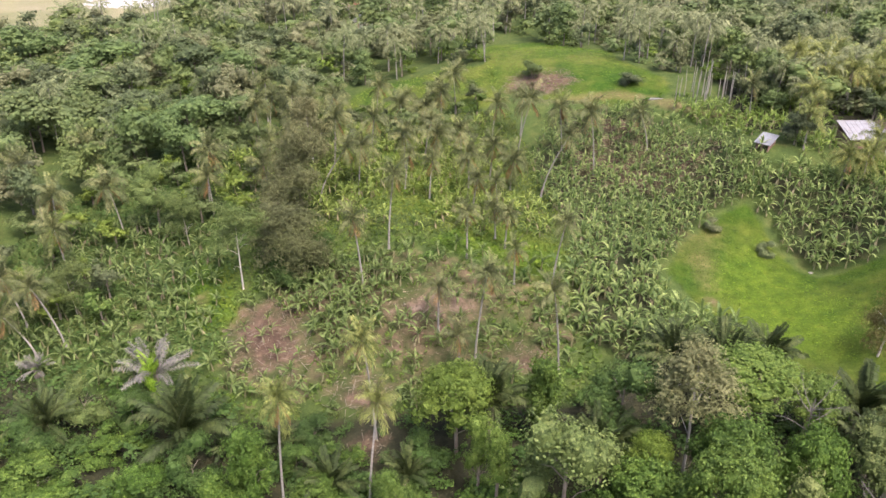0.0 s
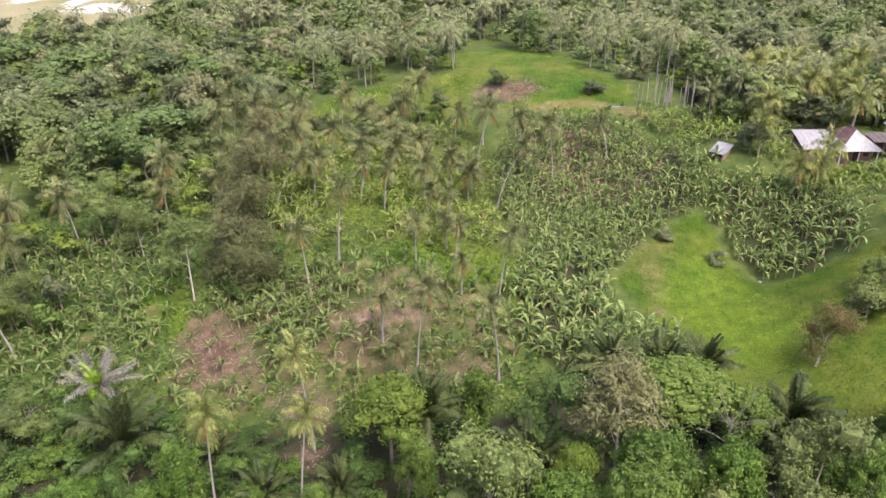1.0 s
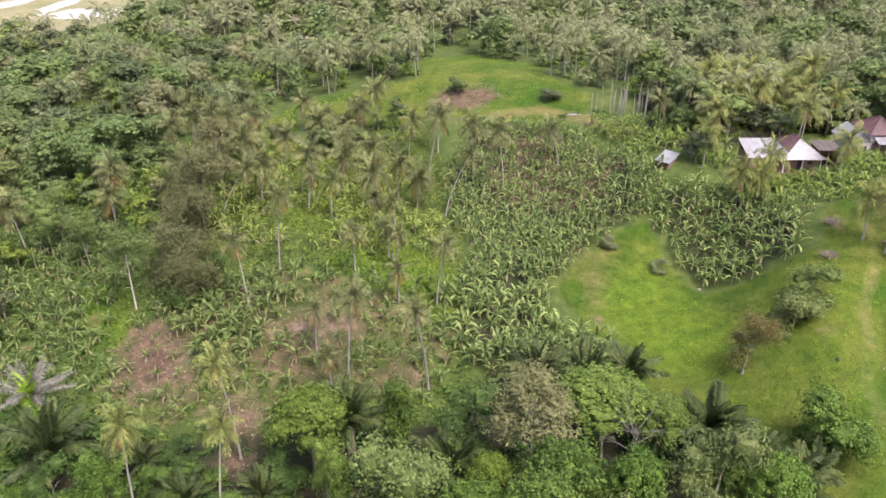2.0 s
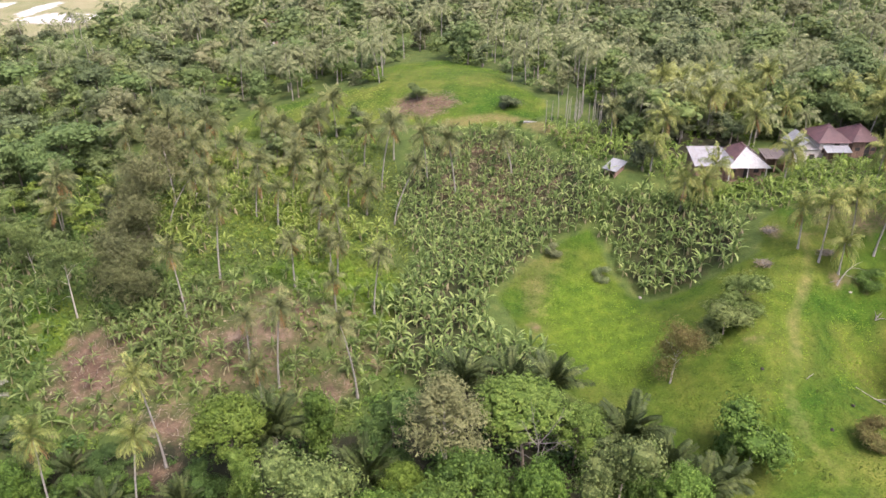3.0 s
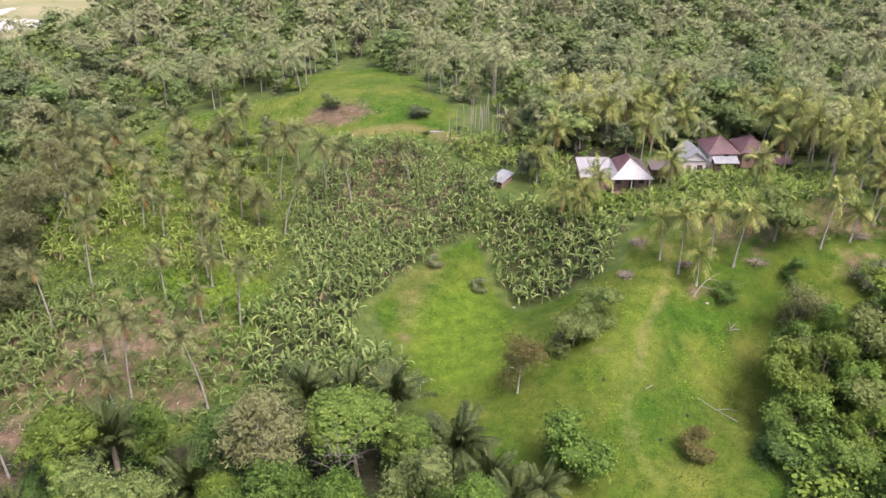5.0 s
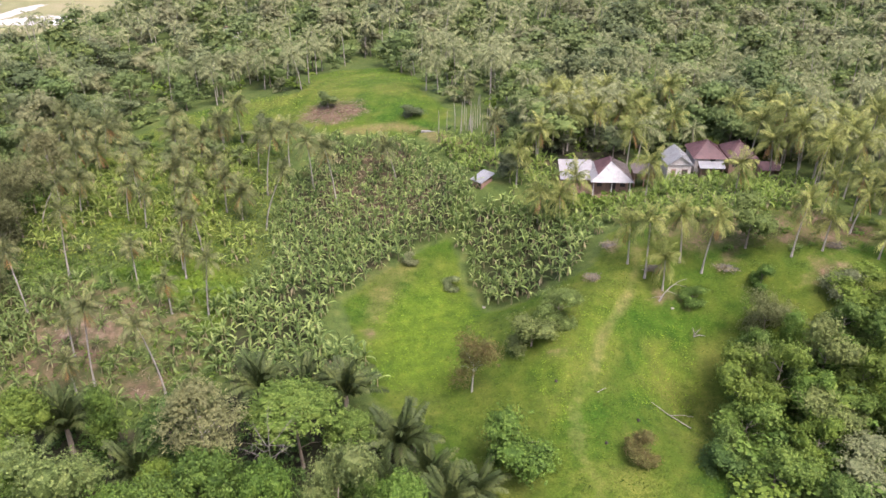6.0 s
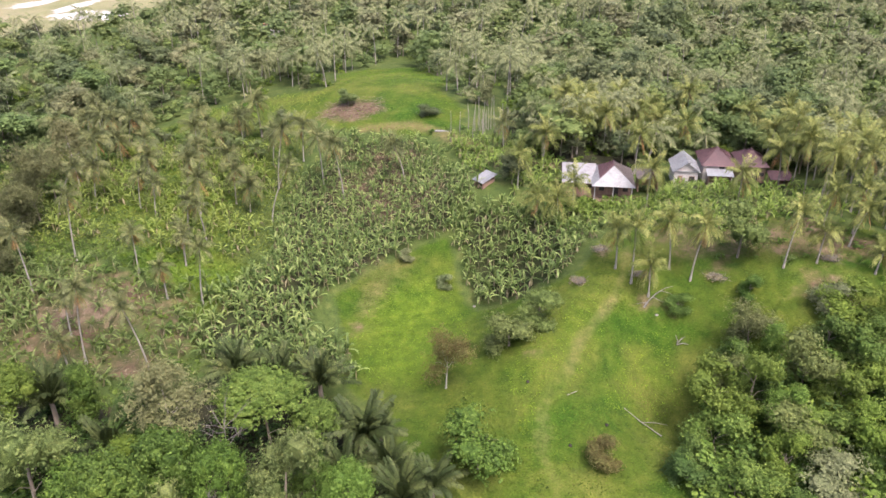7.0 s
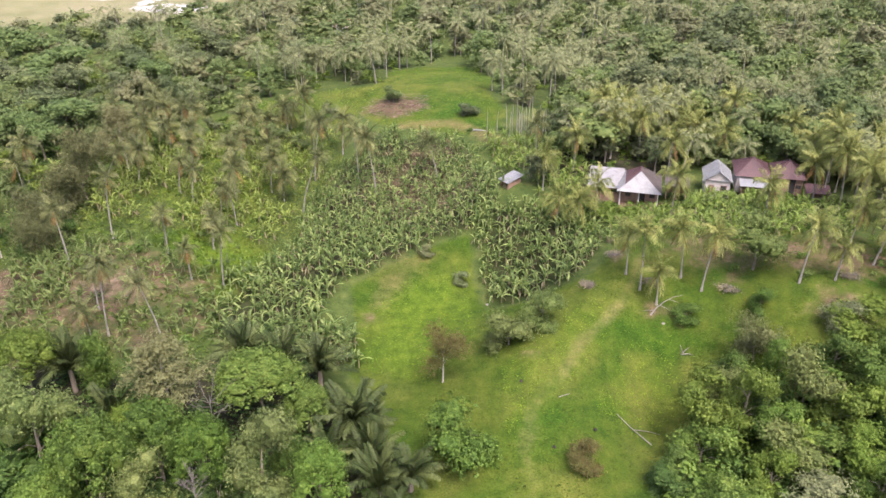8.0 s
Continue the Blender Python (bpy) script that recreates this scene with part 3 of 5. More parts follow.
# ---- houses ----
def slab_mesh(corners, thick):
    """A sheet with thickness under its four or three upper corners."""
    bm = bmesh.new()
    top = [bm.verts.new(c) for c in corners]
    n = (Vector(corners[1]) - Vector(corners[0])).cross(Vector(corners[-1]) - Vector(corners[0])).normalized()
    if n.z < 0:
        n = -n
    low = [bm.verts.new(Vector(c) - n * thick) for c in corners]
    bm.faces.new(top)
    bm.faces.new(low[::-1])
    k = len(corners)
    for i in range(k):
        bm.faces.new((top[i], low[i], low[(i + 1) % k], top[(i + 1) % k]))
    bmesh.ops.recalc_face_normals(bm, faces=bm.faces)
    return bm


def box(x0, x1, y0, y1, z0, z1, bevel=0.0):
    bm = bmesh.new()
    bmesh.ops.create_cube(bm, size=1)
    for v in bm.verts:
        v.co = Vector(((x0 + x1) / 2 + v.co.x * (x1 - x0), (y0 + y1) / 2 + v.co.y * (y1 - y0), (z0 + z1) / 2 + v.co.z * (z1 - z0)))
    if bevel:
        bmesh.ops.bevel(bm, geom=bm.edges[:], offset=bevel, segments=1, affect="EDGES")
    return bm


def rib(a, b, c, d, t, thick=0.05):
    """One raised seam of a sheet roof, a share t along from the edge a-d to the edge b-c."""
    a, b, c, d = Vector(a), Vector(b), Vector(c), Vector(d)
    bm = bmesh.new()
    n = (b - a).cross(d - a) if (b - a).length > 0.01 else (c - a).cross(d - a)
    n.normalize()
    if n.z < 0:
        n = -n
    p, q = a.lerp(b, t), d.lerp(c, t)
    w = (c - d).normalized() * 0.03
    lift = n * thick
    v = [bm.verts.new(e) for e in (p - w, p + w, q + w, q - w, p - w + lift, p + w + lift, q + w + lift, q - w + lift)]
    for f in ((4, 5, 6, 7), (0, 1, 5, 4), (2, 3, 7, 6), (1, 2, 6, 5), (3, 0, 4, 7)):
        bm.faces.new([v[k] for k in f])
    bmesh.ops.recalc_face_normals(bm, faces=bm.faces)
    return bm


def roof_plane(parent, name, corners, mat, seams, label=""):
    r = part(name, slab_mesh(corners, 0.06), mat, parent, label)
    c = corners if len(corners) == 4 else [corners[0], corners[0], corners[1], corners[2]]
    for i in range(seams):
        part("seam", rib(c[0], c[1], c[2], c[3], (i + 0.5) / seams), mat, r)
    return r


def hip_house(name, x0, x1, y0, y1, z, eave, rise, inset, mats, label, wall_mat, porch=False, skirt=None):
    """A one-room house with four roof planes; mats: front, right, back, left; skirt: the lower strip of the left plane."""
    h = new(name)
    h.location = (0, 0, 0)
    o = 0.5
    A, B, C, D = (x0 - o, y0 - o, z + eave), (x1 + o, y0 - o, z + eave), (x1 + o, y1 + o, z + eave), (x0 - o, y1 + o, z + eave)
    xm = (x0 + x1) / 2
    P, Q = (xm, y0 + inset, z + eave + rise), (xm, y1 - inset, z + eave + rise)
    roof_plane(h, "roof", [P, B, A], mats[0], 9)
    roof_plane(h, "roof", [P, Q, C, B], mats[1], 9)
    roof_plane(h, "roof", [Q, D, C], mats[2], 9)
    if skirt:
        Am, Dm = Vector(P).lerp(Vector(A), 0.66), Vector(Q).lerp(Vector(D), 0.66)
        roof_plane(h, "roof", [Q, P, tuple(Am), tuple(Dm)], mats[3], 9)
        roof_plane(h, "roof_skirt", [tuple(Dm), tuple(Am), A, D], skirt, 9, "white sheet-metal lower strip of the roof")
    else:
        roof_plane(h, "roof", [Q, P, A, D], mats[3], 9)
    part("ridge_cap", box(xm - 0.12, xm + 0.12, y0 + inset - 0.1, y1 - inset + 0.1, z + eave + rise - 0.02, z + eave + rise + 0.06, 0.02), mats[3], h)
    w = 0.12
    yf = y0 + (2.2 if porch else 0)
    part("wall", box(x0, x1, y1 - w, y1, z - 0.4, z + eave), wall_mat, h)
    part("wall", box(x0, x0 + w, yf + w, y1 - w, z - 0.4, z + eave), wall_mat, h)
    part("wall", box(x1 - w, x1, yf + w, y1 - w, z - 0.4, z + eave), wall_mat, h)
    door = xm + 0.6
    part("wall", box(x0, door - 0.5, yf, yf + w, z - 0.4, z + eave), wall_mat, h)
    part("wall", box(door + 0.5, x1, yf, yf + w, z - 0.4, z + eave), wall_mat, h)
    part("door", box(door - 0.48, door + 0.48, yf + 0.03, yf + 0.09, z - 0.1, z + eave - 0.1), DARK_INSIDE, h, "dark wooden door")
    for wx in (x0 + (x1 - x0) * 0.22, x0 + (x1 - x0) * 0.85):
        win = part("window", box(wx - 0.55, wx + 0.55, yf - 0.04, yf - 0.003, z + 0.9, z + 1.8), BOARD, h)
        part("pane", box(wx - 0.45, wx + 0.45, yf - 0.06, yf - 0.043, z + 1.0, z + 1.7), DARK_INSIDE, win)
    if porch:
        for i in range(3):
            px = x0 + 0.1 + (x1 - x0 - 0.2) * i / 2
            part("post", box(px - 0.08, px + 0.08, y0, y0 + 0.16, z - 0.4, z + eave - 0.03, 0.01), CONCRETE, h)
        part("porch_floor", box(x0, x1, y0 - 0.2, y0 + 2.2, z - 0.5, z - 0.05, 0.02), BOARD, h)
    tagged(h, label, "house", "houses of the hamlet")
    return h


def lean_to(name, x0, x1, y0, y1, z, front, back, mat, wall_mat, label, category, open_front=False, group="houses of the hamlet"):
    h = new(name)
    o = 0.35
    roof_plane(h, "roof", [(x0 - o, y1 + o, z + back), (x1 + o, y1 + o, z + back), (x1 + o, y0 - o, z + front), (x0 - o, y0 - o, z + front)], mat, max(4, int((x1 - x0) * 1.3)))
    part("wall", box(x0, x1, y1 - 0.1, y1, z - 0.4, z + back - 0.12), wall_mat, h)
    part("wall", box(x0, x0 + 0.1, y0 + 0.12, y1 - 0.1, z - 0.4, z + front - 0.1), wall_mat, h)
    part("wall", box(x1 - 0.1, x1, y0 + 0.12, y1 - 0.1, z - 0.4, z + front - 0.1), wall_mat, h)
    if open_front:
        for px in (x0 + 0.08, (x0 + x1) / 2, x1 - 0.08):
            part("post", box(px - 0.07, px + 0.07, y0 - 0.05, y0 + 0.09, z - 0.4, z + front - 0.04, 0.01), BOARD, h)
    else:
        part("wall", box(x0, x1, y0, y0 + 0.1, z - 0.4, z + front * 0.62), wall_mat, h)
        for px in (x0 + 0.08, (x0 + x1) / 2, x1 - 0.08):
            part("post", box(px - 0.06, px + 0.06, y0 - 0.13, y0 - 0.01, z - 0.4, z + front - 0.04, 0.01), BOARD, h)
    tagged(h, label, category, group)
    return h


def gable_house(name, x0, x1, y0, y1, z, eave, rise, mat, wall_mat, label):
    """Gable end to the front."""
    h = new(name)
    xm, o = (x0 + x1) / 2, 0.45
    roof_plane(h, "roof", [(xm, y1 + o, z + eave + rise), (xm, y0 - o, z + eave + rise), (x0 - o, y0 - o, z + eave - 0.25), (x0 - o, y1 + o, z + eave - 0.25)], mat, 8)
    roof_plane(h, "roof", [(xm, y0 - o, z + eave + rise), (xm, y1 + o, z + eave + rise), (x1 + o, y1 + o, z + eave - 0.25), (x1 + o, y0 - o, z + eave - 0.25)], mat, 8)
    for ya, yb in ((y0, y0 + 0.12), (y1 - 0.12, y1)):
        bm = bmesh.new()
        pts = [(x0, z - 0.4), (x1, z - 0.4), (x1, z + eave - 0.1), (xm, z + eave + rise - 0.12), (x0, z + eave - 0.1)]
        f = [bm.verts.new((a, ya, b)) for a, b in pts]
        g = [bm.verts.new((a, yb, b)) for a, b in pts]
        bm.faces.new(f)
        bm.faces.new(g[::-1])
        for i in range(5):
            bm.faces.new((f[i], g[i], g[(i + 1) % 5], f[(i + 1) % 5]))
        bmesh.ops.recalc_face_normals(bm, faces=bm.faces)
        part("gable_wall", bm, wall_mat, h)
    part("wall", box(x0, x0 + 0.12, y0 + 0.12, y1 - 0.12, z - 0.4, z + eave - 0.15), wall_mat, h)
    part("wall", box(x1 - 0.12, x1, y0 + 0.12, y1 - 0.12, z - 0.4, z + eave - 0.15), wall_mat, h)
    part("eave_board", box(x0 - 0.1, x1 + 0.1, y0 - 0.3, y0 - 0.003, z + eave - 0.12, z + eave - 0.02, 0.02), mat, h)
    win = part("window", box(xm + 0.5, xm + 1.6, y0 - 0.04, y0 - 0.004, z + 0.9, z + 1.9), BOARD, h)
    part("pane", box(xm + 0.6, xm + 1.5, y0 - 0.06, y0 - 0.044, z + 1.0, z + 1.8), DARK_INSIDE, win)
    part("door", box(xm - 1.5, xm - 0.6, y0 - 0.04, y0 - 0.004, z - 0.1, z + 1.9), BOARD, h)
    tagged(h, label, "house", "houses of the hamlet")
    return h


BROWN_ROOF = rough_material("brown_roof", [(0.3, (0.045, 0.037, 0.033)), (0.7, (0.085, 0.068, 0.06))], 0.8, rough=0.75)
hip_house("house", 76.3, 83.0, 127.6, 135.8, -5.1, 2.9, 2.75, 2.9, (ZINC, BROWN_ROOF, RUST, RUST), "small house with a white sheet-metal front roof and rusty red side", BOARD, porch=True, skirt=ZINC)
lean_to("house_annex", 70.9, 76.4, 129.4, 135.0, -5.0, 2.45, 3.9, OLD_ZINC, BOARD, "brown board annex under a patched white sheet roof", "annex")
lean_to("kitchen_shed", 84.4, 88.0, 132.0, 135.5, -4.6, 2.4, 2.8, BROWN_ROOF, BOARD, "open brown shed with a dull metal roof", "shed", open_front=True)
gable_house("white_house", 91.3, 95.6, 136.0, 141.8, -4.9, 2.9, 1.75, ZINC, PLASTER, "whitewashed gabled house with a pale zinc roof")
hip_house("red_roof_house", 96.9, 102.4, 138.6, 145.6, -4.7, 3.0, 2.4, 3.2, (RUST, RUST, RUST, RUST), "low house with a dark red hipped metal roof", PLASTER)
lean_to("porch_awning", 97.6, 101.7, 136.2, 137.7, -5.2, 2.5, 3.1, ZINC, BOARD, "pale sheet-metal porch awning on wooden posts", "awning", open_front=True)
hip_house("red_roof_house", 103.7, 108.4, 139.4, 146.0, -4.7, 2.9, 2.2, 2.8, (RUST, RUST, RUST, RUST), "smaller dark red roofed house among palms", BOARD)
lean_to("shack", 108.9, 112.4, 136.4, 139.2, -5.0, 2.0, 2.5, RUST, BOARD, "brown roadside shack with a rusty roof", "shack", open_front=True)
hut = lean_to("field_hut", 55.35, 57.55, 128.7, 131.7, ground_z(56.5, 130.2) - 0.1, 1.0, 1.9, ZINC, BOARD, "tiny field hut under a tilted white metal sheet", "hut", open_front=True)
gable_house("far_hut", -29.0, -22.5, 252.0, 258.0, -11.0, 2.5, 1.5, ZINC, PLASTER, "pale hut far off between palms")
gable_house("far_red_hut", -36.0, -29.5, 276.0, 282.0, -11.0, 2.8, 1.8, rough_material("orange_tile", [(0.3, (0.28, 0.11, 0.06)), (0.7, (0.42, 0.19, 0.11))], 0.8), PLASTER, "hut with an orange tiled roof among far trees")
hut.matrix_basis = Matrix.Translation((56.45, 130.2, 0)) @ pose(0, 0, 0, 0, 0, -42) @ Matrix.Translation((-56.45, -130.2, 0))
slab_ob = part("roof_sheet", box(43.0, 46.2, 160.0, 160.6, ground_z(44.6, 160.3) - 0.3, ground_z(44.6, 160.3) + 0.14, 0.03), OLD_ZINC, None)
tagged(slab_ob, "pale metal sheet lying beside the dirt lane", "metal sheet")

# ---- palms ----
FROND_SHAPES = [frond(3.6, r, d, 20, 0.88, 0.125, True, fl) for r, d, fl in ((1.45, 0.9, 0.5), (1.2, 1.6, 0.8), (0.9, 2.1, 1.1), (0.35, 1.9, 1.3), (-0.5, 1.05, 1.3))]
FRONDS = [quad_mesh("frond", *f, FROND) for f in FROND_SHAPES]
GOLD_FRONDS = [quad_mesh("frond", *f, FROND_GOLD) for f in FROND_SHAPES]
DEAD_FRONDS = [quad_mesh("dead_frond", *frond(3.0, r, d, 14, 0.6, 0.14, True, 1.2), FROND_DEAD) for r, d in ((-0.75, 0.75), (-1.0, 0.5))]
SAGO = [quad_mesh("frond", *frond(5.2, r, d, 40, 0.9, 0.155, True, fl), FROND_DARK) for r, d, fl in ((1.5, 0.7, 0.4), (1.3, 1.2, 0.6), (1.0, 1.6, 0.8))]
SAGO_DEAD = [quad_mesh("frond", *frond(4.8, r, d, 30, 0.8, 0.1, True, 0.6), FROND_GREY) for r, d in ((1.3, 0.6), (1.0, 0.9), (0.65, 1.1))]

HEART_FROND = quad_mesh("frond", *frond(3.4, 1.5, 0.4, 18, 0.6, 0.2, True, 0.2), FROND_HEART)


def coconut_palm(x, y, h, lean, seed, size=1.0, dead=2, count=19, bend=0.6):
    rng = np.random.default_rng(seed)
    p = new("coconut_palm")
    p.location = (x, y, ground_z(x, y) - 0.15)
    ly = rng.normal(0, 0.06) * h
    s = np.linspace(0, 1, 9)
    curve = s ** (1 + bend)
    P = np.stack([lean * curve, ly * curve, s * (h + 0.15)], 1)
    R = 0.135 - 0.05 * s + 0.1 * np.exp(-s * 14)
    child("trunk", quad_mesh("trunk", *tube(P, R, 8, 0.06, rng), PALM_BARK, True), p)
    top = Vector(P[-1])
    golden = x > 60 or y < 72
    for i in range(count):
        u = (i + 0.5) / count
        me = (GOLD_FRONDS if golden else FRONDS)[min(4, int(u * 5))]
        m = Matrix.Translation(top + Vector((0, 0, 0.12 - 0.25 * u))) @ pose(0, 0, 0, 0, rng.uniform(-14, 14), i * 137.5 + rng.uniform(-14, 14)) @ pose(0, 0, 0, rng.uniform(-25, 25)) @ Matrix.Diagonal((*(size * rng.uniform(0.82, 1.12, 3)), 1))
        child("frond", me, p, m)
    for i in range(dead):
        m = Matrix.Translation(top - Vector((0, 0, 0.2))) @ pose(0, 0, 0, 0, rng.uniform(-10, 10), rng.uniform(0, 360)) @ Matrix.Diagonal((*(size * rng.uniform(0.8, 1.1, 3)), 1))
        child("dead_frond", DEAD_FRONDS[i % 2], p, m, "withered orange-brown frond")
    look_ = "tall slender coconut palm with a leaning pale trunk" if h > 9 else "coconut palm with arching green fronds and pale trunk" if h > 6 else "young coconut palm with a short trunk"
    if dead > 2:
        look_ = "coconut palm with withered orange fronds hanging under the crown"
    elif golden and h > 6:
        look_ = "coconut palm with yellow-green arching fronds and pale trunk"
    tagged(p, look_, "palm", "coconut palms")
    return p


PALMS_A = [(-7.8, 100.1, 11.5, 1.0), (-10.9, 92.3, 10.6, -0.9), (3.4, 99.0, 7.2, 0.0), (7.9, 106.1, 5.0, -0.2), (9.9, 94.6, 5.7, -0.1), (15.3, 95.1, 10.2, 1.2), (-0.6, 84.6, 6.3, 0.1),
           (4.0, 80.0, 12.5, 1.2), (14.2, 78.9, 12.1, -1.4), (2.0, 78.7, 5.2, -0.2), (-7.6, 68.7, 14.1, -0.8), (-19.8, 115.5, 9.4, 4.8), (-6.3, 119.8, 6.7, 0.8), (-2.2, 117.3, 6.7, 0.5),
           (4.8, 115.0, 5.7, 0.7), (-0.3, 157.5, 7.0, -0.2), (13.8, 138.5, 12.9, 2.1), (22.6, 141.0, 10.6, -0.8), (16.9, 124.7, 11.8, 4.2), (8.3, 129.2, 7.2, 0.5)]
PALMS_B = [(9.7, 148.3, 7.9, 0.8), (-13.1, 136.6, 7.4, 0.6), (-26.1, 148.5, 9.0, 0.6), (-35.4, 153.7, 8.0, 1.0), (-22.7, 148.0, 8.9, 1.3), (-8.0, 155.3, 6.2, 0.4), (-3.3, 139.7, 6.9, 1.2),
           (15.6, 150.7, 8.0, 0.3), (-35.3, 197.0, 6.0, -0.5), (-16.3, 58.9, 14.7, 0.8), (-7.5, 59.0, 13.2, 1.2), (-49.6, 109.3, 8.7, -1.0), (-59.1, 108.3, 7.7, 0.0), (-54.2, 98.9, 8.5, -0.6),
           (-67.1, 116.7, 9.0, -0.4), (-62.9, 129.6, 6.8, 0.8), (-49.7, 85.6, 9.8, -2.2), (-56.6, 89.7, 7.5, -2.0), (-53.2, 84.4, 5.7, -3.2), (-38.1, 117.0, 9.7, 1.1), (-36.6, 113.8, 6.9, 0.0)]
PALMS_C = [(8.7, 113.3, 6.8, -0.5), (9.2, 103.6, 5.6, 0.4), (39.2, 142.5, 7.1, -2.0), (78.6, 102.4, 6.4, -0.2), (80.8, 99.7, 9.3, -0.3), (86.5, 102.7, 8.1, -0.9), (89.5, 101.0, 9.4, 0.9),
           (102.4, 101.5, 9.0, 0.7), (111.2, 113.9, 6.2, 0.8), (107.2, 102.5, 4.9, 0.3), (83.3, 98.2, 5.2, -0.3), (113.1, 107.5, 6.2, 1.2), (111.9, 138.6, 12.6, 0.3), (109.1, 132.7, 8.4, -1.0),
           (117.3, 133.2, 9.1, 0.4), (99.9, 122.7, 5.9, 0.0), (85.4, 125.6, 7.2, 0.2), (66.2, 120.7, 5.3, 0.2), (70.0, 121.3, 4.7, -0.3), (72.6, 124.4, 6.0, -0.2), (84.7, 141.7, 8.2, 0.2)]
PALMS_D = [(98.7, 171.2, 10.7, -0.6), (62.6, 128.9, 6.6, 0.2), (89.2, 161.5, 8.6, -0.3), (73.7, 148.5, 7.7, 0.2), (104.4, 160.0, 9.6, -1.0), (28.0, 136.1, 12.0, -1.5), (118.0, 122.0, 10.0, 1.5),
           (121.5, 116.0, 8.0, 1.0), (116.0, 128.0, 9.0, -0.6), (122.0, 140.0, 11.0, 0.8), (95.0, 152.0, 8.5, 0.0), (67.0, 140.0, 7.5, 0.3), (59.0, 146.0, 7.0, -0.4), (121.0, 103.0, 8.0, 0.8), (113.5, 124.0, 9.5, 0.8), (115.0, 112.0, 7.5, 0.5), (119.5, 109.0, 9.0, -0.4), (112.8, 130.0, 10.5, -0.8), (119.0, 127.5, 11.0, 0.6), (115.0, 101.2, 3.4, 0.4)]
for n_, (x, y, h, lean) in enumerate(PALMS_A + PALMS_B + PALMS_C + PALMS_D):
    coconut_palm(x, y, h, lean, n_, size=min(1.08, 0.82 + h * 0.02) * (0.76 if -22 < x < 24 and y < 126 else 0.98 if 76 < x < 116 and y < 117 else 0.92 if x < -45 and y < 96 else 1.1 if x < -45 else 1.14 if x > 60 else 1.0), dead=(n_ * 7) % 5 + (2 if x < 12 else 0), count=18 + n_ % 4)

taken = np.array([p[:2] for p in PALMS_A + PALMS_B + PALMS_C + PALMS_D])


def clear_of(x, y, gap=4.0):
    return np.min(np.hypot(x[:, None] - taken[None, :, 0], y[:, None] - taken[None, :, 1]), axis=1) > gap


for n_, (x, y) in enumerate(scatter([(-42, 165), (14, 168), (14, 108), (-16, 114), (-32, 122)], 10.5, 3, clear_of)):
    coconut_palm(x, y, 4.5 + (n_ * 37 % 50) / 10, -0.5 + (n_ * 13 % 20) / 12, 200 + n_, size=1.1, dead=1 + n_ % 4, count=21)
for n_, (x, y) in enumerate(scatter([(112, 160), (88, 172), (60, 158), (84, 146), (108, 150), (116, 100), (136, 96), (140, 160)], 8.0, 5, clear_of)):
    coconut_palm(x, y, 7 + (n_ * 37 % 50) / 10, -0.5 + (n_ * 13 % 20) / 12, 300 + n_, size=1.15, dead=n_ % 3, count=20)


def sago_palm(x, y, spread, h, seed, withered=False, live=9):
    rng = np.random.default_rng(seed)
    p = new("sago_palm")
    p.location = (x, y, ground_z(x, y) - 0.1)
    stem = max(0.8, h - 2.6)
    child("trunk", quad_mesh("trunk", *tube([(0, 0, 0), (0.03, 0, stem * 0.6), (0, 0.03, stem)], [0.4, 0.34, 0.28], 8, 0.1, rng), BARK, True), p)
    k = spread / 4.2
    many = 28 if spread > 4.9 else 23
    for i in range(many):
        u = (i + 0.5) / many
        dead = withered and i > live
        me = HEART_FROND if withered and not dead else (SAGO_DEAD if dead else SAGO)[min(2, int(u * 3))]
        m = Matrix.Translation((0, 0, stem - 0.15)) @ pose(0, 0, 0, 0, rng.uniform(-12, 12), i * 137.5 + rng.uniform(-15, 15)) @ pose(0, 0, 0, rng.uniform(-20, 20)) @ Matrix.Diagonal((*(k * rng.uniform(0.85, 1.15, 3)), 1))
        child("frond", me, p, m, "withered grey frond" if dead else "")
    tagged(p, "stout withered palm with dry grey feathery fronds" if withered else "stout dark green palm with long upright feathery fronds", "palm", "stout palms in the wood")
    return p


SAGOS = [(5.4, 69.5, 5.0, 6.5), (16.7, 63.1, 5.0, 6.0), (27.7, 77.4, 4.7, 6.6), (33.6, 77.3, 4.6, 6.8), (38.8, 77.8, 4.7, 6.6), (46.8, 69.4, 5.2, 6.2), (45.4, 63.8, 4.4, 5.2), (52.9, 60.7, 4.6, 5.2),
         (-28.6, 67.1, 5.9, 5), (-45.4, 69.8, 4.1, 5), (-23.6, 66.4, 2.5, 4), (48.0, 72.1, 3.0, 4), (4.3, 74.0, 2.6, 4), (-11.8, 60.8, 3.8, 4), (-3.8, 62.2, 3.2, 4), (50.5, 64.8, 4.4, 5.2), (56.0, 63.0, 4.0, 4.6), (-18.3, 67.6, 2.4, 3.5)]
for n_, (x, y, w, h) in enumerate(SAGOS):
    sago_palm(x, y, w, h, 400 + n_)

